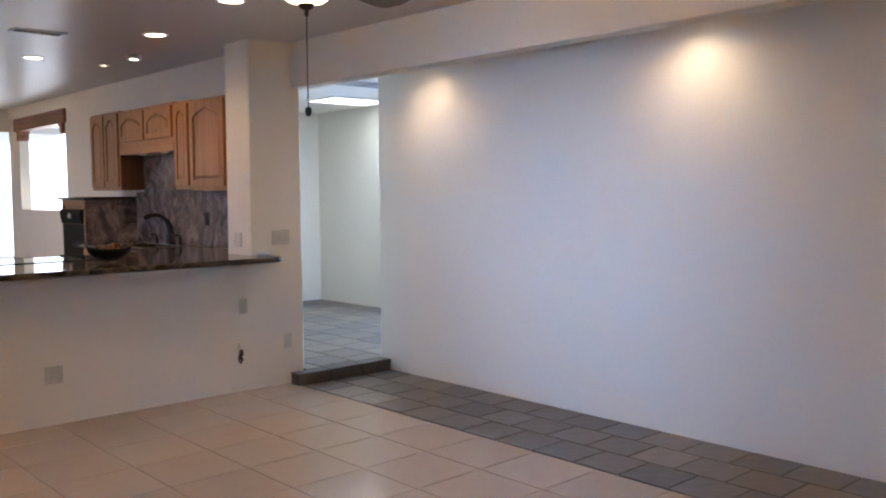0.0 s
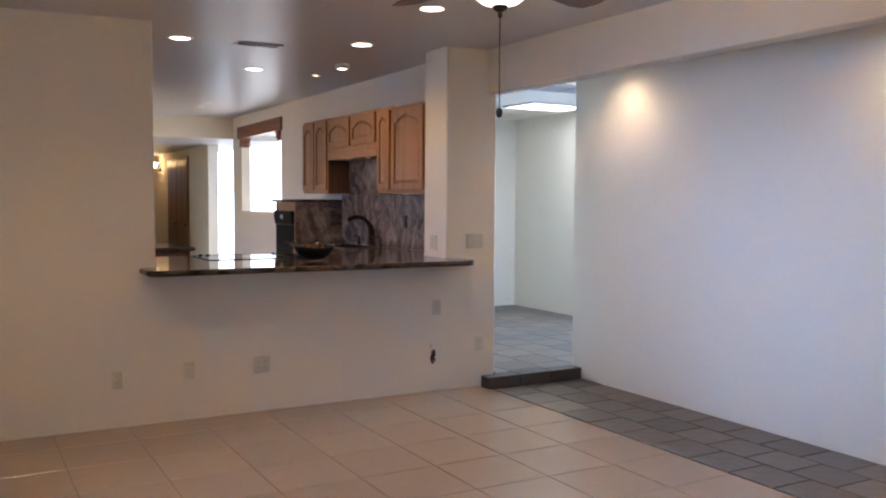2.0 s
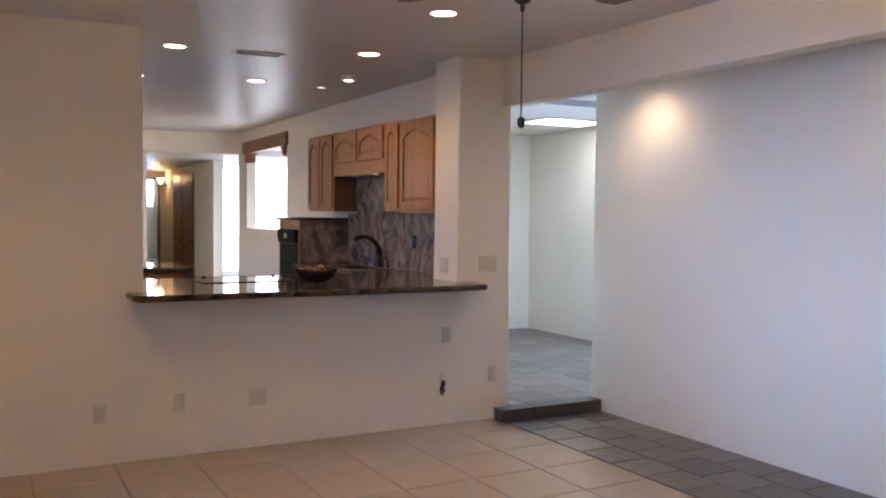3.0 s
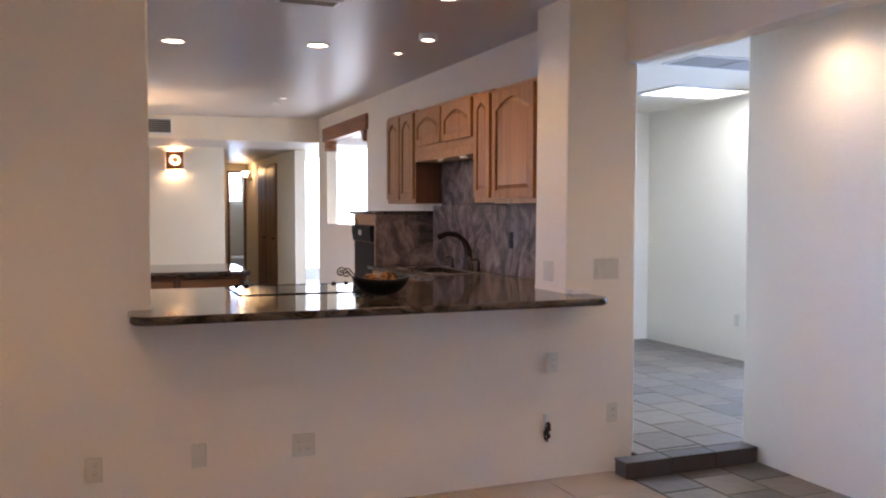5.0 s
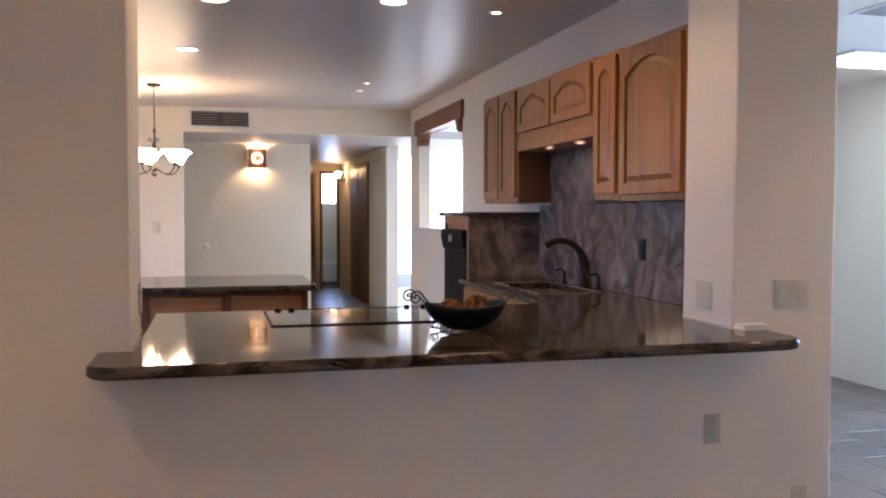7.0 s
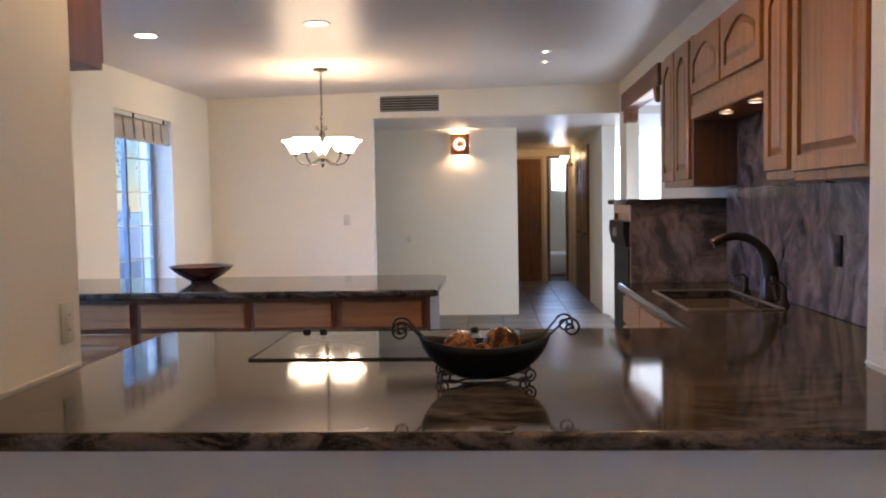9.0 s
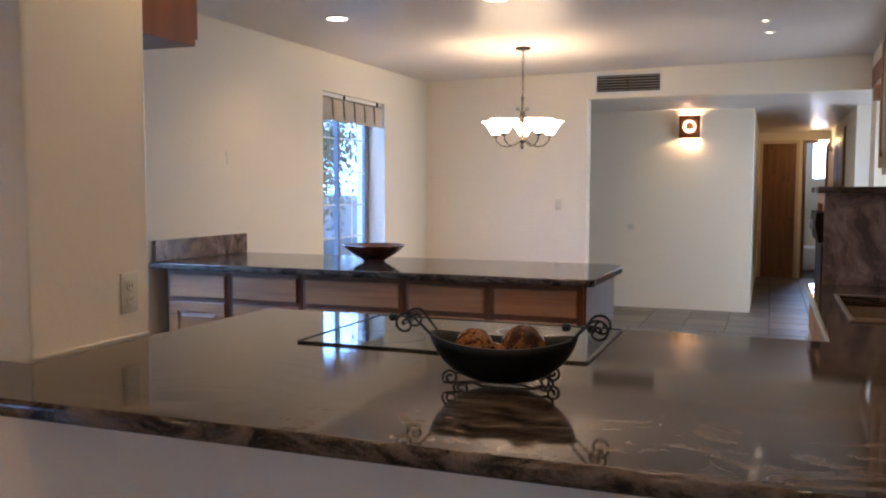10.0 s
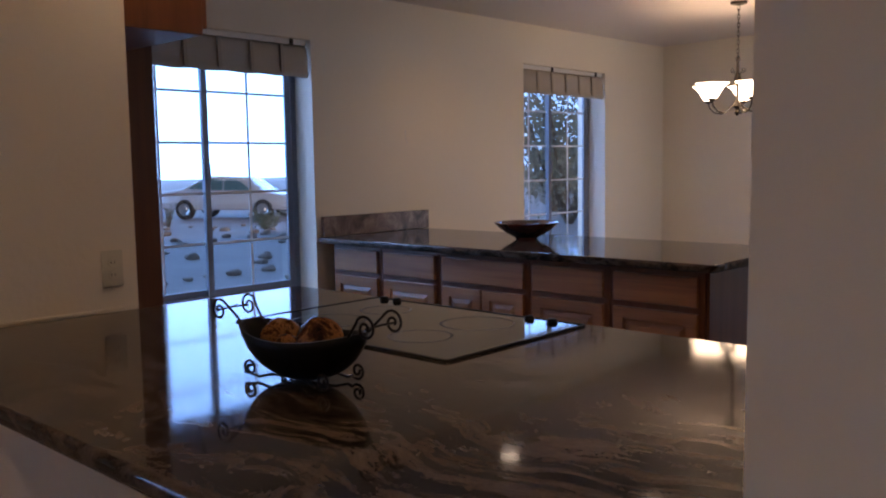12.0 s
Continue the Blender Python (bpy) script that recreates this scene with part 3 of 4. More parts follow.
part("stile", box(0.002, 0.024, 0.021, 0.05, 0.02, TH - 0.032, 0.002, 1), OAK, tall)
part("stile", box(0.002, 0.024, 0.635, 0.66, 0.02, TH - 0.032, 0.002, 1), OAK, tall)
part("top_rail", box(0.002, 0.024, 0.051, 0.634, TH - 0.085, TH - 0.032, 0.002, 1), OAK_X, tall)
smooth(part("top_slab", box(-0.03, 0.60, -0.03, 0.715, TH - 0.031, TH, 0.009), GRANITE, tall, "polished granite top"), 35)
part("plinth", box(0.03, 0.567, 0.03, 0.66, 0.0, 0.019), DARK_GAP, tall)
dish = thing("dishwasher", (3.163, 8.845, FLOOR_K + 0.52), "black dishwasher with a curved handle panel, raised in its housing", "dishwasher")
part("door", box(-0.004, 0.022, 0.0, 0.57, 0.0, 0.63, 0.006), MATT_BLACK, dish)
bm = prism([(-0.018, 0.635), (0.022, 0.635), (0.022, 0.78), (-0.03, 0.78), (-0.034, 0.72)], 0.0, 0.57, "XZ", 0.004)
panel = part("control_panel", bm, MATT_BLACK, dish)
knob = part("latch", lathe([(0, 0.018), (0.022, 0.016), (0.028, 0.0), (0, 0)], 16), STEEL, panel)
knob.matrix_local = pose(-0.032, 0.28, 0.715, 0, -90)
part("drawer_front", box(-0.002, 0.02, 0.0, 0.57, -0.46, -0.02, 0.005), OAK, dish, "honey oak panel under the door")

sink = thing("sink", (3.38, 7.90, TOP), "brown composite double-bowl sink set into the counter", "sink")
bm = bmesh.new()
for y0, y1 in ((-0.385, -0.012), (0.012, 0.385)):
    a = [bm.verts.new(p) for p in ((-0.185, y0, -0.038), (0.185, y0, -0.038), (0.185, y1, -0.038), (-0.185, y1, -0.038))]
    b = [bm.verts.new(p) for p in ((-0.16, y0 + 0.025, -0.20), (0.16, y0 + 0.025, -0.20), (0.16, y1 - 0.025, -0.20), (-0.16, y1 - 0.025, -0.20))]
    for i in range(4):
        bm.faces.new((a[i], b[i], b[(i + 1) % 4], a[(i + 1) % 4]))
    bm.faces.new(b)
add_box(bm, -0.185, 0.185, -0.012, 0.012, -0.06, -0.037, 0.004)
SINK_STONE = material("brown_composite", (0.16, 0.115, 0.09), 0.35, grain=0.2, scale=90)
part("basin", bm, SINK_STONE, sink)
rim = bmesh.new()
for b in ((-0.195, -0.178, -0.395, 0.395), (0.178, 0.195, -0.395, 0.395), (-0.178, 0.178, -0.395, -0.378), (-0.178, 0.178, 0.378, 0.395)):
    add_box(rim, *b, 0.001, 0.008, 0.003)
part("rim", rim, SINK_STONE, sink)
for y in (-0.2, 0.2):
    part("drain", lathe([(0, 0.0), (0.035, 0.0), (0.045, 0.005), (0.0, 0.006)], 20, at=(0, y, -0.199)), STEEL, sink)

faucet = thing("faucet", (3.645, 7.93, TOP), "black arched kitchen faucet with a thick body and side lever", "faucet")
smooth(part("base", lathe([(0, 0), (0.045, 0), (0.045, 0.01), (0.040, 0.022), (0.041, 0.085), (0.036, 0.105), (0.0, 0.125)]), BRONZE, faucet))
arc = [(0.005, 0, 0.09)] + [(-0.15 + 0.15 * math.cos(radians(a)), 0.015 * a / 130, 0.13 + 0.155 * math.sin(radians(a))) for a in range(8, 117, 9)] + [(-0.25, 0.015, 0.252)]
smooth(part("spout", tube(arc, [0.036, 0.034, 0.031, 0.028, 0.025] + [0.020] * (len(arc) - 8) + [0.021, 0.024, 0.023], 12), BRONZE, faucet))
smooth(part("lever", tube([(0.0, -0.02, 0.09), (0.0, -0.05, 0.10), (-0.01, -0.10, 0.05), (-0.012, -0.14, 0.012)], [0.011, 0.01, 0.008, 0.009], 10), BRONZE, faucet))
for dx, dy, name, label, cat in ((-0.02, 0.20, "soap_dispenser", "black pump soap dispenser beside the sink", "dispenser"), (0.01, -0.24, "side_sprayer", "black side sprayer in its holder", "sprayer")):
    t = thing(name, (3.62 + dx, 7.93 + dy, TOP), label, cat)
    smooth(part("base", lathe([(0, 0), (0.024, 0), (0.022, 0.012), (0.012, 0.025), (0.011, 0.075), (0.015, 0.08), (0.0, 0.09)], 16), BRONZE, t))
    smooth(part("spout", tube([(0, 0, 0.082), (-0.02, 0, 0.096), (-0.065, 0, 0.085)], 0.007, 8), BRONZE, t))

cook = thing("cooktop", (1.67, 6.478, TOP), "black glass electric cooktop with a slim black edge", "cooktop")
part("glass", box(0.006, 0.824, 0.006, 0.554, 0.0, 0.004, 0.001), BLACK_GLASS, cook)
rim = bmesh.new()
for b in ((0, 0.83, -0.004, 0.005), (0, 0.83, 0.555, 0.564), (-0.004, 0.005, 0.006, 0.554), (0.825, 0.834, 0.006, 0.554)):
    add_box(rim, *b, 0.0, 0.006, 0.001, 1)
part("edge_trim", rim, BLACK_ENAMEL, cook)
for x, y, r in ((0.21, 0.17, 0.105), (0.21, 0.40, 0.075), (0.58, 0.17, 0.08), (0.58, 0.40, 0.10)):
    part("burner_ring", lathe([(r, 0.0002), (r + 0.003, 0.0004), (r + 0.006, 0.0002)], 48, at=(x, y, 0.0042)), PRINT, cook, "grey printed burner ring")
for x in (0.06, 0.12, 0.66, 0.74):
    smooth(part("control_knob", lathe([(0, 0.012), (0.011, 0.011), (0.014, 0.007), (0.015, 0.0)], 16, at=(x, 0.535, 0.0045)), BLACK_ENAMEL, cook))

# decorative bowl on its scrolled stand
basket = thing("decorative_bowl", (2.372, 6.17, TOP), "black boat-shaped bowl with scrolled iron handles on the counter", "bowl", turn=6)
bm, n, rings = bmesh.new(), 40, []
for lvl in range(9):
    f = lvl / 8
    ring = []
    for i in range(n):
        a = 2 * math.pi * i / n
        c, s = math.cos(a), math.sin(a)
        q = f * 1.35
        rx, ry = 0.02 + 0.172 * math.sin(q), 0.016 + 0.088 * math.sin(q)
        ring.append(bm.verts.new((rx * c, ry * s, 0.007 + 0.128 * (1 - math.cos(q)) + 0.022 * f * f * c * c)))
    rings.append(ring)
for a, b in zip(rings, rings[1:]):
    for i in range(n):
        bm.faces.new((a[i], a[(i + 1) % n], b[(i + 1) % n], b[i]))
bm.faces.new(rings[0][::-1])
bowl = part("bowl", bm, BLACK_ENAMEL, basket)
bowl.modifiers.new("thickness", "SOLIDIFY").thickness = 0.006
smooth(bowl, 60)
for sx in (-1, 1):
    for sy in (-1, 1):
        foot = [(0.03 * sx, 0.03 * sy, 0.012), (0.06 * sx, 0.048 * sy, 0.016), (0.09 * sx, 0.055 * sy, 0.008)]
        foot += [(sx * (0.118 + u), 0.058 * sy, 0.026 + v) for u, v in scroll(0.021, 0.005, 1.5, 215 if sx > 0 else 325, 22) for u in [u * 1.0]]
        smooth(part("foot_scroll", tube(foot, 0.0035, 8), IRON, basket))
        grip = [(0.168 * sx, 0.03 * sy, 0.118), (0.19 * sx, 0.036 * sy, 0.142), (0.212 * sx, 0.043 * sy, 0.165)]
        grip += [(sx * (0.238 + u), 0.046 * sy, 0.152 + v) for u, v in scroll(0.029, 0.005, -1.5, 140, 24)]
        smooth(part("handle_scroll", tube(grip, 0.0032, 8), IRON, basket))
    smooth(part("handle_bar", tube([(0.24 * sx, -0.047, 0.152), (0.242 * sx, 0, 0.154), (0.24 * sx, 0.047, 0.152)], 0.003, 8), IRON, basket))
basket.matrix_world = basket.matrix_world @ Matrix.Scale(0.9, 4)
BALLS = [(-0.072, 0.0, 0.092, 0.05, 1.0, "dark lacquered decorative ball with gold swirls"), (0.05, 0.008, 0.098, 0.056, 0.75, "mottled red-brown lacquered decorative ball"), (-0.01, -0.04, 0.085, 0.03, 1.2, "small brown lacquered decorative ball")]
for x, y, z, r, sc, label in BALLS:
    m = granite("lacquered_ball", [(0.44, (0.012, 0.005, 0.003)), (0.56, (0.06, 0.020, 0.007)), (0.64, (0.24, 0.10, 0.03)), (0.74, (0.05, 0.015, 0.006))], (9, 12, 10), (20, 40 * sc, 0), 0.14, sc, 0.3)
    bm = bmesh.new()
    bmesh.ops.create_uvsphere(bm, u_segments=28, v_segments=18, radius=r)
    for v in bm.verts:
        v.co *= 1 + 0.05 * noise.noise(v.co * 40)
    ob = smooth(part("decorative_ball", bm, m), 80)
    ob.matrix_world = basket.matrix_world @ pose(x, y, z)
    tagged(ob, label, "ball", "decorative balls")

dish2 = part("shallow_bowl", lathe([(0, 0.0), (0.066, 0.0), (0.07, 0.008), (0.078, 0.014), (0.128, 0.042), (0.172, 0.074), (0.202, 0.104), (0.196, 0.106), (0.160, 0.078), (0.09, 0.04), (0.0, 0.024)], 40), material("red_brown_glaze", (0.10, 0.022, 0.012), 0.2, grain=0.45, scale=14, coat=0.4))
dish2.matrix_world = pose(0.565, 9.33, TOP_ISLAND)
tagged(smooth(dish2, 60), "shallow dark red-brown glazed bowl on the peninsula", "bowl")

# refrigerator alcove by the left wall
alcove = thing("over_fridge_cabinet", (0.193, 6.433, 1.95), "reddish-brown oak cabinet hung over the empty refrigerator space", "cabinet")
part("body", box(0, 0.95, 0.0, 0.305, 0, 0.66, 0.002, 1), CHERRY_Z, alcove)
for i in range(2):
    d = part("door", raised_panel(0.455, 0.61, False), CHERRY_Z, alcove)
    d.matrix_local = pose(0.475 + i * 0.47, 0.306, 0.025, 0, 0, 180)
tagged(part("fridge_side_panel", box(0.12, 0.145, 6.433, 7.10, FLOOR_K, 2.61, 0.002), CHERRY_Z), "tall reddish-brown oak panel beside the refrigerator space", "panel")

# carved lintel over the pass-through
lintel = thing("lintel", (3.742, 10.93, 2.405), "dark stained wooden lintel with carved corbels over the pass-through", "lintel", turn=-0.7)
part("board", box(-0.02, 0.128, 0.0, 2.06, 0.0, 0.175, 0.008), DARK_WOOD, lintel)
for y0, s in ((0.082, 1), (1.938, -1)):
    out = [(y0, -0.001), (y0 + s * 0.14, -0.001), (y0 + s * 0.13, -0.03), (y0 + s * 0.10, -0.05), (y0 + s * 0.10, -0.085), (y0 + s * 0.07, -0.11), (y0, -0.13)]
    part("corbel", prism(out if s > 0 else out[::-1], -0.015, 0.12, "YZ", 0.004), DARK_WOOD, lintel)

for x, a, b in ((1.1855, 5.99, 6.428), (3.3985, 5.99, 6.355)):
    tagged(part("trim_counter_bead", box(min(x, x + 0.004), max(x, x + 0.004), a, b, TOP + 0.001, TOP + 0.011, 0.001, 1), PLASTER), "white caulk bead where plaster meets granite", "trim", kind="structure")

papers = thing("booklet_stack", (3.46, 5.945, TOP), "two thin white booklets lying on the counter end", "booklet", turn=4)
part("lower_booklet", box(-0.06, 0.06, -0.034, 0.034, 0.0, 0.011, 0.002, 1), WHITE_METAL, papers)
part("upper_booklet", box(-0.056, 0.057, -0.031, 0.034, 0.0115, 0.022, 0.002, 1), WHITE_METAL, papers)
for y in (7.72, 8.18):
    puck = thing("under_cabinet_light", (3.52, y, 1.914), "small round under-cabinet puck light, lit", "light", "under-cabinet lights")
    smooth(part("ring", lathe([(0.024, -0.001), (0.034, -0.001), (0.032, -0.012), (0.024, -0.010)], 24), WHITE_METAL, puck))
    part("lens", lathe([(0, -0.007), (0.024, -0.006)], 20), CAN_GLOW, puck)


# ---- windows ----
def sliding_window(y0, y1, z0, z1, name, label):
    """A two-sash window at the outer face of the left wall, with white bars, glass and a roman shade in the reveal."""
    win = tagged(new(name), label, "window", kind="structure")
    win.matrix_world = pose(-0.875, y0, z0)
    w, h, f = y1 - y0, z1 - z0, 0.045
    bm = bmesh.new()
    for a in ((0.001, f, 0.001, h - 0.001), (w - f, w - 0.001, 0.001, h - 0.001), (f, w - f, 0.001, f), (f, w - f, h - f, h - 0.001)):
        add_box(bm, -0.03, 0.03, *a, 0.004, 1)
    part("window_frame", bm, DARK_ALU, win)
    zb = [1.03 - z0, 1.34 - z0, 1.65 - z0, 1.96 - z0]
    for i, (a, b) in enumerate(((f, w / 2 + 0.025), (w / 2 - 0.025, w - f))):
        x = -0.014 + 0.028 * i
        bm = bmesh.new()
        for c in ((a, a + 0.04, f, h - f), (b - 0.04, b, f, h - f), (a + 0.04, b - 0.04, f, f + 0.04), (a + 0.04, b - 0.04, h - f - 0.04, h - f)):
            add_box(bm, x - 0.012, x + 0.012, *c, 0.003, 1)
        sash = part("sash", bm, DARK_ALU, win)
        bars = bmesh.new()
        mid = (a + b) / 2
        add_box(bars, x - 0.003, x + 0.003, mid - 0.008, mid + 0.008, f + 0.04, h - f - 0.04)
        part("upright_bar", bars, WHITE_BAR, sash)
        for z in zb:
            part("cross_bar", box(x - 0.0031, x + 0.0031, a + 0.04, b - 0.04, z - 0.008, z + 0.008), WHITE_BAR, sash)
        pane = part("pane", box(x - 0.002, x + 0.002, a + 0.039, b - 0.039, f + 0.039, h - f - 0.039), PANE, sash)
        pane.visible_shadow = False
    part("latch", box(0.018, 0.04, w / 2 - 0.012, w / 2 + 0.012, 0.75, 0.86, 0.004), DARK_ALU, win)
    part("window_sill", box(0.045, 0.215, 0.002, w - 0.002, 0.0015, 0.018, 0.005), PLASTER, win)
    shade = thing("roman_shade", (-0.72, y0, z1), "beige woven roman shade drawn up at the window head", "shade", "roman shades")
    bm = bmesh.new()
    n, prof = 46, [(0.0, -0.035), (0.022, -0.06), (0.030, -0.12), (0.024, -0.17), (0.034, -0.215), (0.02, -0.235), (0.0, -0.225)]
    cols = []
    for i in range(n + 1):
        yy = 0.015 + (w - 0.03) * i / n
        dent = 0.012 * abs(math.sin(math.pi * 5.5 * i / n)) ** 0.4
        cols.append([bm.verts.new((x - 0.006 + dent * min(1, -z * 6), yy, z - 0.006 * math.sin(5.5 * math.pi * i / n) ** 2 * (z < -0.2))) for x, z in prof])
    for a, b in zip(cols, cols[1:]):
        for k in range(len(prof) - 1):
            bm.faces.new((a[k], b[k], b[k + 1], a[k + 1]))
    cloth = smooth(part("cloth", bm, FABRIC, shade), 60)
    cloth.modifiers.new("thickness", "SOLIDIFY").thickness = 0.003
    part("head_rail", box(-0.015, 0.02, 0.01, w - 0.01, -0.034, -0.001, 0.003), WHITE_METAL, shade)
    for k in (0.35, 0.9):
        part("bracket", box(0.021, 0.032, w * k - 0.012, w * k + 0.012, -0.04, -0.001, 0.002), IRON, shade)
    for k in range(1, 6):
        bm = prism([(0.035, -0.225), (0.051, -0.225), (0.050, -0.13), (0.040, -0.045), (0.030, -0.045)], w * k / 6 - 0.011, w * k / 6 + 0.011, "XZ")
        part("band", bm, FABRIC_BAND, shade, "darker upright band")
    return win


sliding_window(7.31, 8.672, 0.66, 2.31, "window_1", "dark-framed sliding window with white bars in a deep reveal")
sliding_window(10.933, 12.2, 0.66, 2.33, "window_2", "dark-framed sliding window with white bars in a deep reveal")
# patio window behind the viewer and sunroom window
for name, x, y0, y1, z0, z1 in (("window_3", -1.83, 1.2, 2.9, 0.3, 2.05), ("window_4", 6.67, 6.1, 7.7, 0.6, 2.2)):
    w = tagged(new(name), "aluminium-framed window", "window", kind="structure")
    w.matrix_world = pose(x, y0, z0)
    L, H = y1 - y0, z1 - z0
    bm = bmesh.new()
    for a in ((0.001, 0.05, 0.001, H - 0.001), (L - 0.05, L - 0.001, 0.001, H - 0.001), (0.05, L - 0.05, 0.001, 0.05), (0.05, L - 0.05, H - 0.05, H - 0.001), (L / 2 - 0.025, L / 2 + 0.025, 0.05, H - 0.05)):
        add_box(bm, -0.025, 0.025, *a)
    part("window_frame", bm, DARK_ALU, w)
    p = part("pane", box(-0.003, 0.003, 0.049, L - 0.049, 0.049, H - 0.049), PANE, w)
    p.visible_shadow = False

# ---- wall plates ----
def plate(at, turn, gangs, kind_, label):
    """An ivory wall plate; local x across, front at -y."""
    name = {"switch": "light_switch", "outlet": "wall_outlet", "blank": "cable_plate"}[kind_]
    p = thing(name, at, label, "switch" if kind_ == "switch" else "outlet", "", turn)
    w = 0.07 + 0.046 * (gangs - 1)
    mat = BLACK_ENAMEL if "black" in label else IVORY
    smooth(part("plate", box(-w / 2, w / 2, -0.007, 0, -0.058, 0.058, 0.003), mat, p), 35)
    for g in range(gangs):
        x = (g - (gangs - 1) / 2) * 0.046
        if kind_ == "switch":
            r = part("rocker", prism([(-0.0105, -0.03), (-0.0072, -0.03), (-0.0072, 0.03), (-0.0085, 0.03)], x - 0.016, x + 0.016, "YZ", 0.0006), mat, p)
        elif kind_ == "outlet":
            for z in (-0.02, 0.02):
                smooth(part("socket", lathe([(0.0, 0.0025), (0.0145, 0.0025), (0.016, 0.0)], 20), mat, p), 30).matrix_local = pose(x, -0.0072, z, 90)
                for dx in (-0.0055, 0.0055):
                    part("slot", box(x + dx - 0.001, x + dx + 0.001, -0.0102, -0.0096, z - 0.004, z + 0.005), DARK_GAP, p)
        else:
            smooth(part("screw", lathe([(0, 0.0015), (0.004, 0.0)], 10), STEEL, p)).matrix_local = pose(x, -0.0072, 0.04, 90)
    return p


YW = 5.984
plate((0.928, YW, 0.312), 0, 1, "outlet", "ivory outlet plate low on the bar wall")
plate((1.395, YW, 0.333), 0, 1, "blank", "ivory blank cable plate low on the bar wall")
plate((1.903, YW, 0.333), 0, 2, "outlet", "ivory double outlet plate low on the bar wall")
plate((3.315, YW, 0.658), 0, 1, "outlet", "ivory outlet plate under the counter end")
plate((3.711, YW, 0.343), 0, 1, "outlet", "ivory outlet plate near the wall corner")
plate((3.662, YW, 1.176), 0, 3, "switch", "ivory triple switch plate on the column")
plate((3.404, 6.19, 1.158), -90, 2, "switch", "ivory double switch plate on the column's side")
plate((1.186, 6.345, 1.182), 90, 1, "outlet", "ivory outlet plate on the opening's side")
plate((3.676, 7.24, 1.30), -90, 1, "outlet", "black outlet plate on the granite backsplash")
plate((0.835, 13.314, 1.336), 0, 1, "switch", "ivory switch plate on the dining wall")
plate((6.609, 8.30, 0.469), -90, 1, "outlet", "ivory outlet plate on the sunroom wall")
dial = part("door_chime_button", lathe([(0, 0.022), (0.03, 0.02), (0.038, 0.008), (0.04, 0.0)], 24), IVORY)
dial.matrix_world = pose(1.364, 14.866, 1.058, 90)
tagged(smooth(dial), "small round ivory wall knob in the recess", "thermostat")
cable = thing("cable_stub", (3.275, YW, 0.345), "white cable plate with dark wires hanging from it", "cable")
part("clip", box(-0.012, 0.012, -0.02, 0, -0.02, 0.03, 0.004), WHITE_METAL, cable)
part("wire", tube([(0, -0.012, -0.01), (0.008, -0.02, -0.04), (-0.012, -0.022, -0.07), (0.014, -0.02, -0.10), (-0.006, -0.018, -0.12)], [0.004, 0.007, 0.012, 0.012, 0.006], 8), IRON, cable)
part("wire", tube([(0, -0.012, -0.01), (-0.01, -0.02, -0.05), (0.012, -0.024, -0.09), (-0.008, -0.02, -0.125)], [0.003, 0.005, 0.008, 0.004], 8), COPPER, cable)
part("wire", tube([(0.004, -0.012, -0.005), (0.018, -0.018, -0.03), (0.016, -0.024, -0.06), (-0.016, -0.022, -0.08), (-0.012, -0.02, -0.11), (0.01, -0.018, -0.13)], [0.004, 0.006, 0.008, 0.008, 0.006, 0.003], 8), BRONZE, cable)
# Pale crack in the plaster, modelled as a thin white wire.
crack = part("wall_crack", tube([(-0.671, 9.52, 1.75), (-0.665, 9.52, 1.67), (-0.658, 9.53, 1.655)], 0.0022, 6), WHITE_METAL)
tagged(crack, "thin pale crack in the outer wall, built as a raised line", "hook")

# ---- ceiling fittings ----
def can_light(x, y, z=None, r=0.075, power=18, aim=(0, 0), glow=WARM, label="round recessed ceiling light with a white trim, lit"):
    z = ceiling_z(x, y) if z is None else z
    c = thing("recessed_light", (x, y, z), label, "light", "recessed ceiling lights")
    smooth(part("trim", lathe([(r, -0.001), (r + 0.018, -0.001), (r + 0.018, -0.004), (r + 0.004, -0.009), (r - 0.004, -0.006), (r - 0.006, -0.001)], 32), WHITE_METAL, c))
    part("lens", lathe([(0, -0.0035), (r - 0.006, -0.0025)], 28), CAN_GLOW, c)
    drop = ceiling_z(x, y) - z
    if 0.02 < drop < 0.06:
        smooth(part("collar", lathe([(r + 0.010, -0.002), (r + 0.014, 0.004), (r + 0.018, drop - 0.001), (r + 0.012, drop - 0.001)], 28), WHITE_METAL, c))
    if power:
        lamp("can_lamp", "SPOT", look((x, y, z - 0.03), (x + aim[0], y + aim[1], z - 1)), power, glow, angle=140, blend=0.9, radius=0.035)


for x, y in ((1.485, 6.54), (1.465, 8.03), (2.45, 7.89), (2.78, 6.21), (1.28, 9.62), (0.09, 9.75), (2.62, 4.80)):
    can_light(x, y)
can_light(3.06, 7.27, ceiling_z(3.06, 7.27) - 0.035, r=0.045, power=10, label="small bright recessed spotlight, lit")
for x, y in ((2.86, 11.12), (2.886, 11.65)):
    can_light(x, y, r=0.03, power=4, label="small square-looking recessed halogen light, lit")
# The pair at y 0.3 is added out of view as fill light.
can_light(0.4, 4.4, power=30), can_light(0.6, 0.3, power=30), can_light(2.9, 0.3, power=34)
for y in (5.22, 2.85, 0.5):
    can_light(4.35, y, 2.57, r=0.06, power=14, aim=(0.06, 0), glow=(1.0, 0.83, 0.64), label="recessed wall-washing ceiling light behind the beam, lit")
can_light(3.11, 8.04, r=0.032, power=3, label="small recessed halogen light, lit")


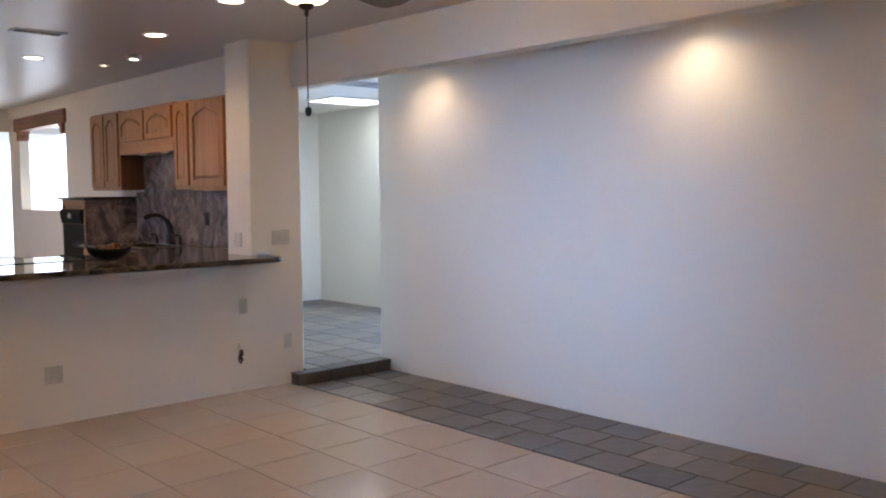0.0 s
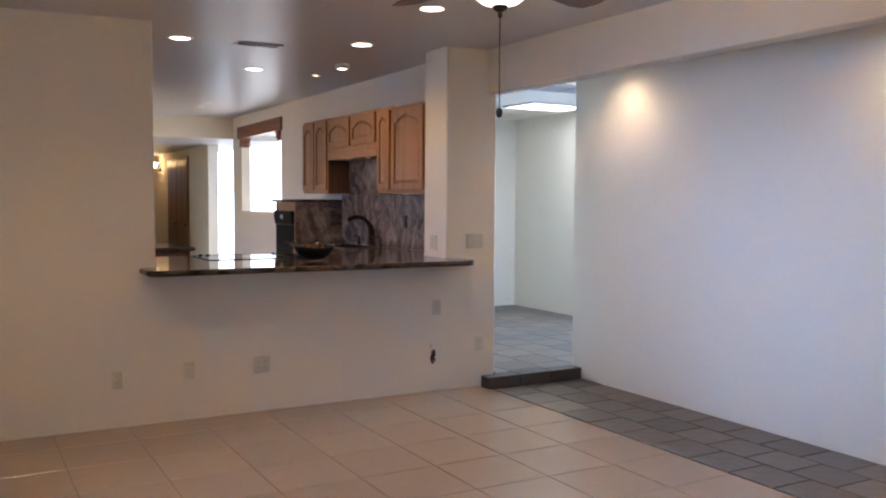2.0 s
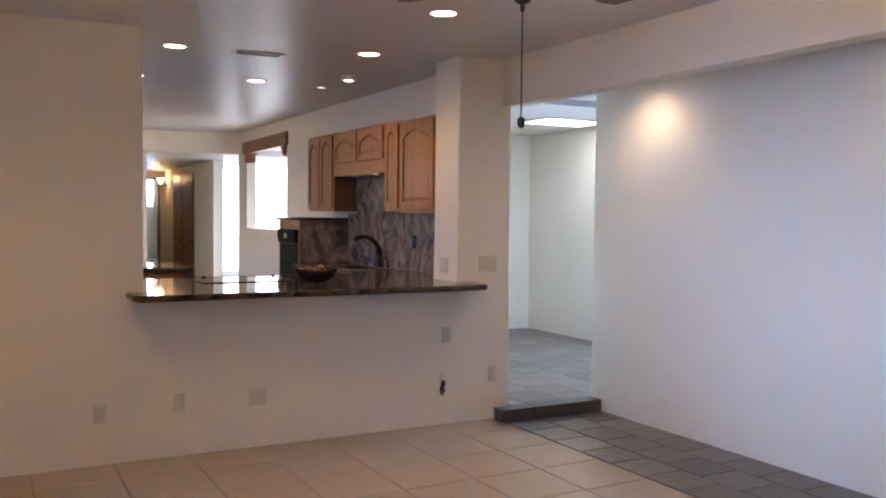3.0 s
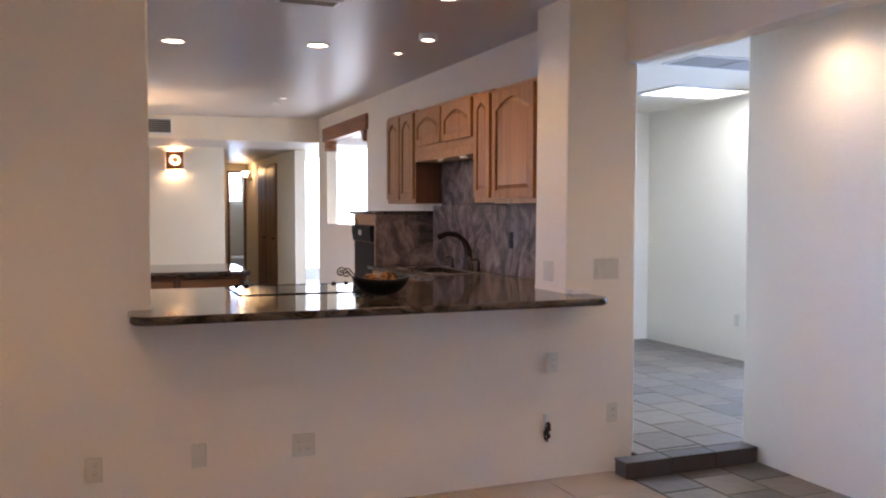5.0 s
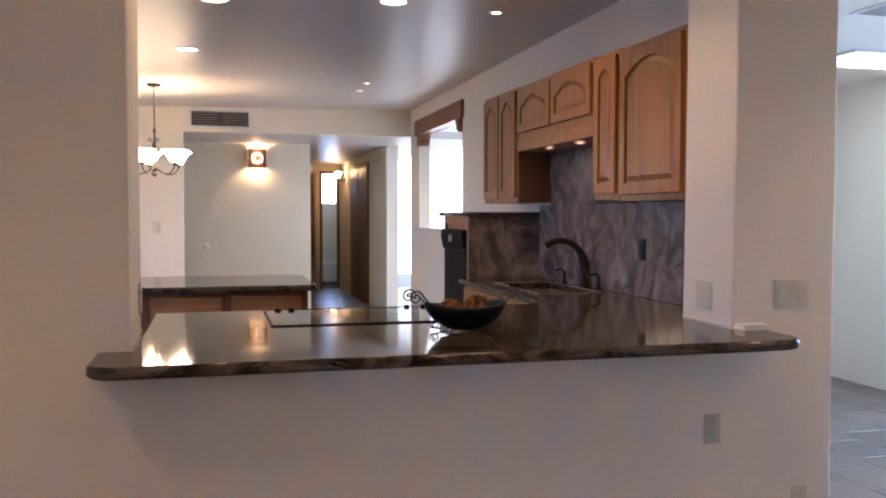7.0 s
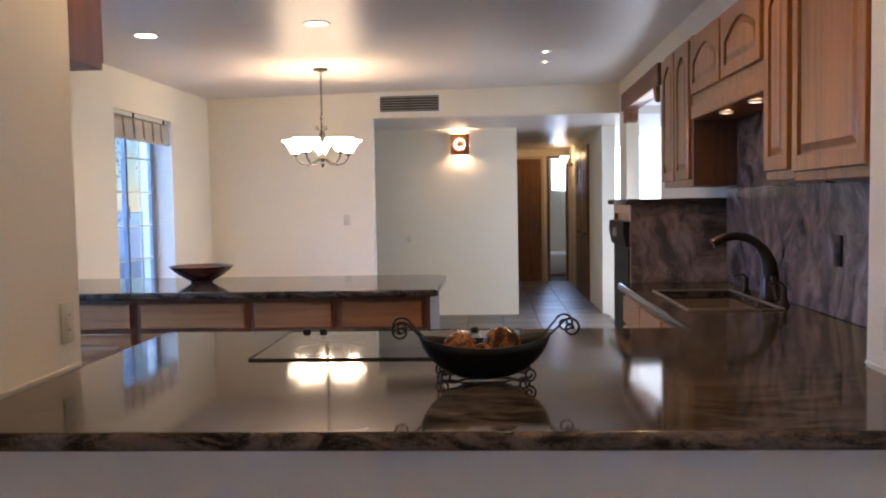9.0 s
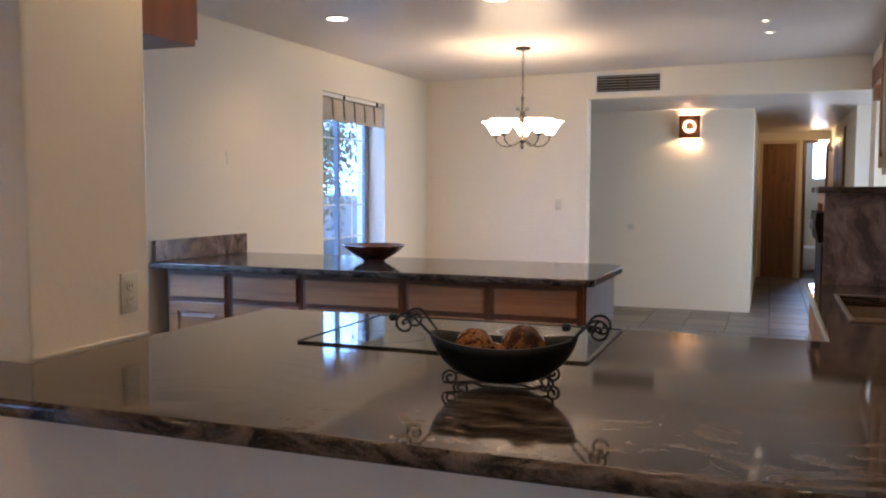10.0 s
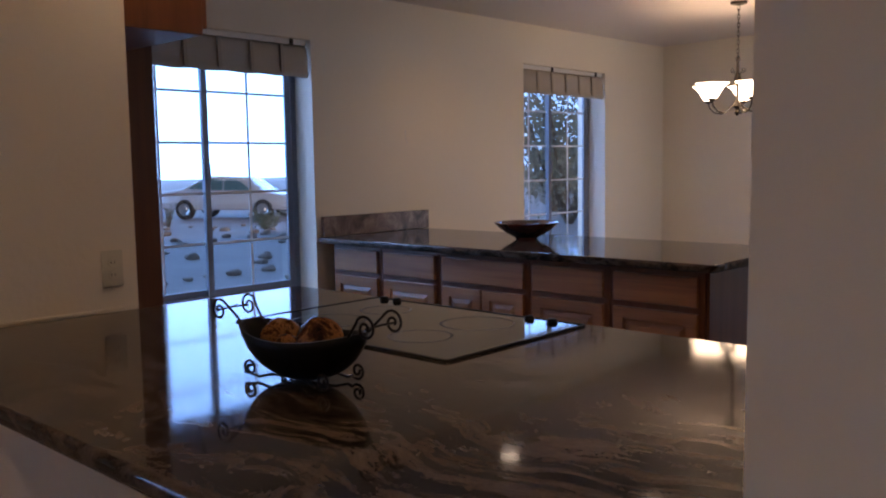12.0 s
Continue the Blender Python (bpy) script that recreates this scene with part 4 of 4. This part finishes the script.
def register(name, w, h, m, slats, label, dark=DARK_GAP, frame_mat=WHITE_METAL, dampers=True):
    """A louvred air register; local x across, z up, front at -y."""
    v = thing(name, (0, 0, 0), label, "vent")
    v.matrix_world = m
    bm = bmesh.new()
    for a in ((-w / 2 - 0.025, -w / 2, -h / 2 - 0.025, h / 2 + 0.025), (w / 2, w / 2 + 0.025, -h / 2 - 0.025, h / 2 + 0.025), (-w / 2, w / 2, h / 2, h / 2 + 0.025), (-w / 2, w / 2, -h / 2 - 0.025, -h / 2)):
        add_box(bm, a[0], a[1], -0.008, -0.001, a[2], a[3], 0.002, 1)
    part("frame", bm, frame_mat, v)
    part("backing", box(-w / 2, w / 2, -0.002, -0.001, -h / 2, h / 2), dark, v)
    me = None
    for i in range(slats):
        z = -h / 2 + h * (i + 0.5) / slats
        if me is None:
            first = part("slat", prism([(-0.009, -0.004), (-0.007, -0.005), (-0.003, 0.004), (-0.005, 0.005)], -w / 2, w / 2, "YZ"), frame_mat if not dampers else LOUVRE, v)
            me = first.data
        else:
            first = new("slat", me)
            first.parent = v
        first.matrix_local = pose(0, 0, z)
    part("divider", box(-0.012, 0.012, -0.0095, -0.002, -h / 2, h / 2), PEWTER, v)
    return v


register("air_vent", 0.635, 0.165, pose(1.54, 13.314, 2.577), 6, "white-framed louvred air vent high on the dining wall")
register("ceiling_vent", 0.31, 0.10, pose(2.075, 6.57, ceiling_z(2.075, 6.57), 90), 5, "narrow dark louvred vent in the kitchen ceiling", dampers=True)
register("ceiling_vent", 0.36, 0.14, pose(1.47, 4.38, ceiling_z(1.47, 4.38), 90), 6, "narrow dark louvred vent in the living room ceiling")
register("return_vent", 0.82, 0.36, pose(5.235, 6.85, 2.584, 90), 16, "large grey louvred return vent in the sunroom ceiling", dark=PEWTER, dampers=True)
skylight = thing("ceiling_panel_light", (5.97, 8.165, 2.584), "long bright diffuser panel in the sunroom ceiling", "light")
part("diffuser", box(-0.40, 0.40, -0.265, 0.265, -0.012, -0.002, 0.003), PANEL_GLOW, skylight)
bm = bmesh.new()
for a in ((-0.425, 0.425, -0.29, -0.266), (-0.425, 0.425, 0.266, 0.29), (-0.425, -0.401, -0.265, 0.265), (0.401, 0.425, -0.265, 0.265)):
    add_box(bm, *a, -0.02, -0.0005, 0.003, 1)
part("frame", bm, WHITE_METAL, skylight)
lamp("panel_lamp", "AREA", look((5.97, 8.165, 2.56), (5.97, 8.165, 0)), 8, (0.55, 0.76, 1.0), size=0.78, size_y=0.5)

# ceiling fan with its light
FX, FY, FZ = 1.656, 2.55, 2.14
fan = thing("ceiling_fan", (FX, FY, FZ), "dark bronze ceiling fan with mahogany blades and a lit glass bowl", "fan", turn=93.2)
up = ceiling_z(FX, FY) - FZ
smooth(part("motor", lathe([(0, up - 0.001), (0.075, up - 0.001), (0.07, up - 0.03), (0.03, up - 0.045), (0.018, up - 0.05), (0.018, 0.27), (0.09, 0.255), (0.125, 0.22), (0.13, 0.18), (0.115, 0.145), (0.06, 0.135), (0.06, 0.12), (0, 0.12)], 36), BRONZE, fan))
bowl_glass = smooth(part("glass_bowl", lathe([(0.02, 0.012), (0.06, 0.022), (0.105, 0.055), (0.14, 0.095), (0.158, 0.125), (0.165, 0.128), (0.15, 0.118)], 40), FROSTED, fan, "lit frosted glass bowl"))
smooth(part("finial", lathe([(0, -0.028), (0.006, -0.026), (0.008, -0.015), (0.006, -0.008), (0.022, 0.0), (0.028, 0.012), (0.024, 0.018), (0, 0.018)], 20), BRONZE, fan))
chain = smooth(part("pull_chain", tube([(0, 0, -0.026), (0.001, 0, -0.18), (0, 0, -0.330)], 0.0022, 6), BRONZE, fan))
smooth(part("pull_knob", lathe([(0, -0.034), (0.008, -0.03), (0.012, -0.018), (0.010, -0.004), (0.003, 0.0)], 14, at=(0, 0, -0.328)), IRON, chain))
for k in range(5):
    arm = part("blade_arm", box(0.10, 0.26, -0.018, 0.018, 0.145, 0.151, 0.002), BRONZE, fan)
    arm.matrix_local = pose(0, 0, 0, 0, 0, 72 * k)
    blade = prism([(0.18, -0.055), (0.22, -0.065), (0.55, -0.078), (0.62, -0.06), (0.64, 0.0), (0.62, 0.06), (0.55, 0.078), (0.22, 0.065), (0.18, 0.055)], 0.135, 0.141, "XY", 0.0015)
    b = part("blade", blade, BLADE_WOOD, fan)
    b.matrix_local = pose(0, 0, 0, 0, 0, 72 * k) @ pose(0.02, 0, 0.138, -11, 0) @ pose(0, 0, -0.138)
lamp("fan_lamp", "POINT", pose(FX, FY, FZ + 0.16), 135, WARM, radius=0.15)

# chandelier
CX, CY = 0.93, 11.52
chand = thing("chandelier", (CX, CY, 1.83), "dark bronze five-arm chandelier with lit frosted glass shades", "chandelier", turn=31)
up = ceiling_z(CX, CY) - 1.83
smooth(part("canopy", lathe([(0, up - 0.001), (0.065, up - 0.001), (0.06, up - 0.018), (0.012, up - 0.03), (0, up - 0.03)], 28), DARK_BRONZE, chand))
bm = bmesh.new()
k = 0
while up - 0.03 - k * 0.032 > 0.46:
    zc = up - 0.048 - k * 0.032
    link = [(0.009 * math.cos(a) * (k % 2 == 0), 0.009 * math.cos(a) * (k % 2), zc + 0.021 * math.sin(a)) for a in [2 * math.pi * i / 12 for i in range(13)]]
    add_tube(bm, link, 0.0028, 6)
    k += 1
smooth(part("chain", bm, DARK_BRONZE, chand))
smooth(part("stem", lathe([(0, 0.0), (0.008, 0.005), (0.02, 0.03), (0.012, 0.05), (0.032, 0.075), (0.03, 0.095), (0.012, 0.12), (0.010, 0.22), (0.02, 0.25), (0.026, 0.29), (0.012, 0.33), (0.009, 0.41), (0.017, 0.43), (0.006, 0.46), (0, 0.465)], 20), DARK_BRONZE, chand))
for i in range(3):
    curl = [(0.012, 0, 0.30), (0.03, 0, 0.34)] + [(0.045 + u, 0, 0.35 + v) for u, v in scroll(0.02, 0.005, 1.4, 200, 20)]
    c = smooth(part("scroll", tube(curl, 0.003, 6), DARK_BRONZE, chand))
    c.matrix_local = pose(0, 0, 0, 0, 0, 120 * i + 20)
for i in range(5):
    pts = [(0.028, 0, 0.085), (0.07, 0, 0.05), (0.13, 0, 0.025), (0.19, 0, 0.035), (0.235, 0, 0.075), (0.245, 0, 0.115)]
    fine = []
    for p, q in zip(pts, pts[1:]):
        for f in (0, 0.5):
            fine.append(tuple(a + (b - a) * f for a, b in zip(p, q)))
    fine.append(pts[-1])
    arm = smooth(part("arm", tube(fine, 0.006, 8), DARK_BRONZE, chand))
    arm.matrix_local = pose(0, 0, 0, 0, 0, 72 * i)
    smooth(part("cup", lathe([(0, 0.0), (0.012, 0.0), (0.03, 0.012), (0.032, 0.022), (0.0, 0.022)], 18, at=(0.245, 0, 0.108)), DARK_BRONZE, arm))
    sh = smooth(part("shade", lathe([(0.0, 0.0), (0.034, 0.001), (0.05, 0.025), (0.070, 0.06), (0.096, 0.096), (0.124, 0.112), (0.117, 0.112), (0.080, 0.08), (0.052, 0.035)], 28, at=(0.245, 0, 0.131)), FROSTED_BRIGHT, arm, "lit frosted glass bell shade"))

# copper box sconce in the recess
sconce = thing("wall_sconce", (2.026, 14.865, 2.225), "dark copper box sconce with a pierced round pattern, lit", "sconce")
bm = bmesh.new()
n, q = 24, []
inner = [bm.verts.new((0.075 * math.cos(2 * math.pi * i / n), -0.10, 0.075 * math.sin(2 * math.pi * i / n))) for i in range(n)]
def square(a):
    c, s = math.cos(a), math.sin(a)
    k = 1 / max(abs(c), abs(s))
    return 0.115 * c * k, 0.13 * s * k
outer = [bm.verts.new((square(2 * math.pi * i / n)[0], -0.10, square(2 * math.pi * i / n)[1])) for i in range(n)]
back = [bm.verts.new((v.co.x, -0.001, v.co.z)) for v in outer]
for i in range(n):
    j = (i + 1) % n
    bm.faces.new((inner[i], inner[j], outer[j], outer[i]))
    if abs(outer[i].co.x - outer[j].co.x) < 1e-4:
        bm.faces.new((outer[i], outer[j], back[j], back[i]))
ob = part("box_body", bm, COPPER, sconce)
ob.modifiers.new("thickness", "SOLIDIFY").thickness = 0.003
smooth(part("centre_disc", lathe([(0, 0.004), (0.035, 0.003), (0.045, 0.0)], 24), COPPER, sconce)).matrix_local = pose(0.006, -0.099, 0.004, 90)
for i in range(14):
    a = 2 * math.pi * i / 14
    ray = part("spoke", box(0.045, 0.08, -0.101, -0.098, -0.004, 0.004), COPPER, sconce)
    ray.matrix_local = pose(0, 0, 0, 0, -math.degrees(a), 0)
smooth(part("bulb", lathe([(0, -0.05), (0.02, -0.045), (0.03, -0.02), (0.024, 0.01), (0.014, 0.03), (0, 0.032)], 18, at=(0, -0.05, 0)), CAN_GLOW, sconce))
lamp("sconce_lamp", "POINT", pose(2.026, 14.81, 2.315), 4.5, WARM, radius=0.012)
lamp("sconce_lamp_low", "POINT", pose(2.026, 14.81, 2.135), 7.5, WARM, radius=0.012)

# ---- hallway ----
def panel_door(name, at, turn, w, h, label):
    d = tagged(new(name), label, "door", kind="structure")
    d.matrix_world = pose(*at, 0, 0, turn)
    part("leaf", box(0, w, -0.02, 0.018, 0.005, h), DOOR_WOOD, d)
    rows = ((0.12, 0.82), (0.95, 1.55), (1.68, h - 0.1))
    for z0, z1 in rows:
        for x0, x1 in ((0.06, w / 2 - 0.03), (w / 2 + 0.03, w - 0.06)):
            p = prism([(x0, z0), (x1, z0), (x1, z1), (x0, z1)], -0.026, -0.0205, "XZ", 0.002)
            part("panel", p, DOOR_WOOD, d)
    smooth(part("door_knob", lathe([(0, 0.055), (0.022, 0.05), (0.027, 0.035), (0.012, 0.018), (0.025, 0.004), (0.025, 0.0)], 18), PEWTER, d)).matrix_local = pose(w - 0.07, -0.0205, 0.95, 90)
    bm = bmesh.new()
    for a in ((-0.05, -0.002, 0, h + 0.05), (w + 0.002, w + 0.05, 0, h + 0.05), (-0.002, w + 0.002, h + 0.002, h + 0.05)):
        add_box(bm, a[0], a[1], -0.016, 0.10, a[2], a[3], 0.003, 1)
    part("door_frame", bm, CREAM_PAINT if w < 0.6 else DOOR_WOOD, d)
    return d


panel_door("door_1", (2.80, 19.415, FLOOR_K), 0, 0.50, 2.17, "closed brown panelled wooden door at the hallway's end")
panel_door("door_2", (3.787, 17.98, FLOOR_K), -90, 0.80, 2.17, "closed brown panelled wooden closet door in the hallway")
panel_door("door_4", (3.787, 17.13, FLOOR_K), -90, 0.80, 2.17, "closed brown panelled wooden closet door in the hallway")
jamb = tagged(new("door_3"), "dark wooden frame of the open bathroom doorway", "door", kind="structure")
bm = bmesh.new()
for a in ((3.402, 3.45, FLOOR_K, 2.298), (3.735, 3.773, FLOOR_K, 2.298), (3.45, 3.735, 2.25, 2.298)):
    add_box(bm, a[0], a[1], 19.385, 19.51, a[2], a[3], 0.003, 1)
part("door_frame", bm, DOOR_WOOD, jamb)
tub = smooth(part("bathtub", box(2.9, 4.068, 20.66, 21.395, FLOOR_K, FLOOR_K + 0.42, 0.05, 4), WHITE_METAL), 40)
tagged(tub, "white bathtub under the bathroom window", "bathtub")
bwin = tagged(new("window_5"), "small bright high bathroom window", "window", kind="structure")
bwin.matrix_world = pose(3.64, 21.44, 1.72)
p = part("pane", box(0.001, 0.339, 0.0, 0.004, 0.001, 0.639), BATH_GLOW, bwin, "frosted pane glowing with daylight")
hl = thing("hall_sconce", (3.788, 18.75, 2.12), "brass wall sconce with a lit frosted bell shade", "sconce")
smooth(part("back_plate", lathe([(0, 0.018), (0.03, 0.014), (0.045, 0.0)], 20), PEWTER, hl)).matrix_local = pose(0, 0, 0, 0, -90)
smooth(part("arm", tube([(-0.012, 0, 0), (-0.06, 0, -0.03), (-0.11, 0, -0.01), (-0.12, 0, 0.03)], 0.006, 8), PEWTER, hl))
smooth(part("shade", lathe([(0, 0), (0.03, 0.0), (0.045, 0.05), (0.085, 0.11), (0.08, 0.11), (0.04, 0.05)], 24, at=(-0.12, 0, 0.03)), FROSTED, hl))
lamp("hall_lamp", "POINT", pose(3.55, 18.6, 2.25), 3.5, (1.0, 0.66, 0.32), radius=0.06)

# ---- step to the sunroom ----
step = tagged(new("step"), "low step faced with dark slate tiles", "step", kind="structure")
for i in range(3):
    x0 = 3.69 + i * 0.3125
    part("riser_tile", box(x0, x0 + 0.308, 5.802, 5.8195, 0.0025, FLOOR_S - 0.001, 0.003, 1), RISER, step)


# ---- the yard outside the left windows ----
def car():
    """A pale sedan parked side-on in the yard."""
    c = thing("car", (-20.4, 21.3, -0.14), "pale silver sedan parked on the gravel", "car", turn=28)
    paint = material("silver_car_paint", (0.55, 0.57, 0.6), 0.25, 0.3, grain=0.03, coat=0.6)
    dark = material("tinted_car_glass", (0.07, 0.15, 0.165), 0.08, grain=0.05)
    rubber = material("tyre_rubber", (0.02, 0.02, 0.02), 0.8, grain=0.1)
    side = [(-2.2, 0.32), (2.15, 0.32), (2.25, 0.55), (2.2, 0.78), (1.1, 0.92), (0.55, 1.36), (-0.65, 1.40), (-1.5, 0.98), (-2.15, 0.92), (-2.3, 0.6)]
    bm = prism(side, -0.85, 0.85, "XZ", 0.05)
    for v in bm.verts:
        v.co.y *= 1 - 0.22 * max(0, (v.co.z - 0.85) / 0.5)
    smooth(part("body", bm, paint, c), 35)
    for s in (-1, 1):
        for pts in ([(0.05, 0.95), (0.98, 0.95), (0.5, 1.29), (0.05, 1.31)], [(-0.02, 0.95), (-0.02, 1.31), (-0.62, 1.33), (-1.25, 1.0)]):
            g = prism(pts, 0.0, 0.012, "XZ")
            w = part("side_window", g, dark, c)
            w.matrix_local = pose(0, s * 0.842, 0) @ pose(0, 0, 0.95, s * 12.5) @ pose(0, 0 if s > 0 else -0.012, -0.95)
        for x in (-1.38, 1.38):
            tyre = part("wheel", lathe([(0.20, -0.1), (0.31, -0.1), (0.33, -0.06), (0.33, 0.06), (0.31, 0.1), (0.20, 0.1)], 28), rubber, c, "black tyre")
            tyre.matrix_local = pose(x, s * 0.79, 0.33, 90)
            part("rim", lathe([(0, 0.08), (0.06, 0.09), (0.10, 0.05), (0.20, 0.09), (0.2, -0.09), (0, -0.09)], 10), STEEL, tyre)
        part("headlight", box(2.12, 2.2, s * 0.62 - 0.16, s * 0.62 + 0.16, 0.62, 0.74, 0.02), WHITE_METAL, c)
    return c


car()


def shrub(at, r, h, seed, label, name="shrub", leaf=0.05, count=900, trunk=0.03, col=(0.15, 0.175, 0.13)):
    """Branching stems with a loose crown of small leaves."""
    rng = random.Random(seed)
    s = thing(name, at, label, "tree" if name == "tree" else "shrub")
    bm, tips = bmesh.new(), []
    for k in range(9):
        a, lean = rng.uniform(0, 6.28), rng.uniform(0.25, 0.9)
        p, pts = Vector((0, 0, 0)), [Vector((0, 0, 0))]
        for j in range(5):
            p = p + Vector((math.cos(a) * lean * r / 5, math.sin(a) * lean * r / 5, h * rng.uniform(0.12, 0.2)))
            a += rng.uniform(-0.5, 0.5)
            pts.append(p.copy())
        tips += pts[2:]
        add_tube(bm, pts, [trunk * (1 - 0.16 * j) for j in range(6)], 6)
    part("stems", bm, material("bark", (0.10, 0.075, 0.055), 0.9, grain=0.3, scale=20), s)
    verts, faces = [], []
    for i in range(count):
        c = rng.choice(tips) + Vector((rng.gauss(0, r * 0.22), rng.gauss(0, r * 0.22), rng.gauss(0, h * 0.10)))
        u = Vector((rng.uniform(-1, 1), rng.uniform(-1, 1), rng.uniform(-1, 1))).normalized()
        v = u.orthogonal().normalized()
        k = leaf * rng.uniform(0.6, 1.4)
        b = len(verts)
        verts += [c - u * k, c + v * k * 0.4, c + u * k, c - v * k * 0.4]
        faces.append((b, b + 1, b + 2, b + 3))
    me = bpy.data.meshes.new("crown")
    me.from_pydata([tuple(v) for v in verts], [], faces)
    me.materials.append(material("desert_leaf", col, 0.7, grain=0.35, scale=5))
    crown = new("crown", me)
    crown.parent = s
    return s


shrub((-14.6, 18.3, -0.14), 0.4, 0.5, 3, "small grey-green desert shrub in the gravel", count=500)
shrub((-9.5, 24.5, -0.14), 2.6, 4.2, 8, "bushy desert tree with small grey-green leaves", "tree", 0.07, 9000, 0.09, (0.21, 0.235, 0.18))
shrub((-13.5, 29.5, -0.14), 2.8, 4.6, 18, "bushy desert tree with small grey-green leaves", "tree", 0.075, 9000, 0.09, (0.21, 0.235, 0.18))
shrub((-27.0, 30.0, -0.14), 1.4, 1.6, 11, "low desert shrub behind the car", count=900, leaf=0.09)
shrub((-17.9, 17.4, -0.14), 0.22, 0.75, 12, "thin dry desert shrub in the gravel", count=70)
rng = random.Random(21)
for i in range(46):
    r = rng.uniform(0.05, 0.15)
    bm = bmesh.new()
    bmesh.ops.create_icosphere(bm, subdivisions=2, radius=r)
    off = Vector((rng.uniform(0, 50),) * 3)
    for v in bm.verts:
        v.co *= 1 + 0.45 * noise.noise(v.co * (2.2 / r) * 0.35 + off)
        v.co.z *= 0.55
    ob = part("rock", bm, ROCK)
    d = rng.uniform(0, 1)
    ob.matrix_world = pose(-6.5 - 11 * d + rng.uniform(-2.0, 2.0), 12.0 + 7 * d + rng.uniform(-2.2, 2.2), -0.14 + r * 0.3, 0, 0, rng.uniform(0, 360))
    tagged(ob, "rough brown desert rock lying on the gravel", "rock", "rocks in the yard")


# ---- floor tiles ----
def tile_mesh(name, w, d, mat, height=0.009, ease=0.003):
    bm = bmesh.new()
    lower = [bm.verts.new((sx * w / 2, sy * d / 2, -height)) for sx, sy in ((-1, -1), (1, -1), (1, 1), (-1, 1))]
    mid = [bm.verts.new((sx * w / 2, sy * d / 2, -ease)) for sx, sy in ((-1, -1), (1, -1), (1, 1), (-1, 1))]
    up = [bm.verts.new((sx * (w / 2 - ease), sy * (d / 2 - ease), 0)) for sx, sy in ((-1, -1), (1, -1), (1, 1), (-1, 1))]
    bm.faces.new(up)
    for a, b in ((lower, mid), (mid, up)):
        for i in range(4):
            j = (i + 1) % 4
            bm.faces.new((a[i], a[j], b[j], b[i]))
    me = bpy.data.meshes.new(name)
    bm.to_mesh(me)
    bm.free()
    me.materials.append(mat)
    return me


def lay(parent, cells, mat, z, joint, rough=0.0):
    """Lay tiles on cells (x0, x1, y0, y1); tiles of one size share a mesh."""
    rng, shapes = random.Random(5), {}
    for x0, x1, y0, y1 in cells:
        w, d = round(x1 - x0 - joint, 3), round(y1 - y0 - joint, 3)
        if w < 0.03 or d < 0.03:
            continue
        if (w, d) not in shapes:
            shapes[w, d] = tile_mesh("tile", w, d, mat)
        ob = new("tile", shapes[w, d])
        ob.parent = parent
        ob.matrix_local = pose((x0 + x1) / 2, (y0 + y1) / 2, z + rng.uniform(0, rough), rng.uniform(-rough, rough) * 60, rng.uniform(-rough, rough) * 60)


def squares(xa, xb, ya, yb, x_line, y_line, pitch_x, pitch_y, stagger=0.0):
    """Cells of a tile grid through the line x_line, y_line, cut at the room's edges; stagger shifts every other row along y."""
    cells = []
    i = math.floor((xa - x_line) / pitch_x)
    while x_line + i * pitch_x < xb - 1e-3:
        x0, x1 = max(xa, x_line + i * pitch_x), min(xb, x_line + (i + 1) * pitch_x)
        off = (i % 2) * stagger * pitch_y
        j = math.floor((ya - y_line - off) / pitch_y)
        while y_line + off + j * pitch_y < yb - 1e-3:
            y0, y1 = max(ya, y_line + off + j * pitch_y), min(yb, y_line + off + (j + 1) * pitch_y)
            cells.append((x0, x1, y0, y1))
            j += 1
        i += 1
    return cells


lay(floor_living, squares(-1.75, 3.73, -2.2, 5.984, 3.73, 3.82, 0.455, 0.455), BEIGE_TILE, 0.0, 0.007)
lay(floor_strip, squares(3.735, 4.63, -2.2, 5.80, 3.735, 3.7, 0.30, 0.305, 0.5), SLATE, 0.001, 0.009, 0.0012)
lay(floor_sunroom, squares(3.85, 6.609, 5.925, 9.749, 3.66, 5.80, 0.335, 0.34, 0.5), SLATE, FLOOR_S, 0.009, 0.0012)
lay(floor_sunroom, squares(3.685, 4.628, 5.795, 5.924, 3.685, 5.795, 0.3125, 0.42), RISER, FLOOR_S, 0.007, 0.0008)
lay(floor_kitchen, squares(-0.67, 3.849, 7.2, 13.3, 3.699, 13.3, 0.42, 0.42), SLATE, FLOOR_K, 0.009, 0.001)
lay(floor_kitchen, squares(-0.67, 3.849, 13.3, 19.4, 3.79, 13.3, 0.42, 0.42), SLATE, FLOOR_K, 0.009, 0.001)
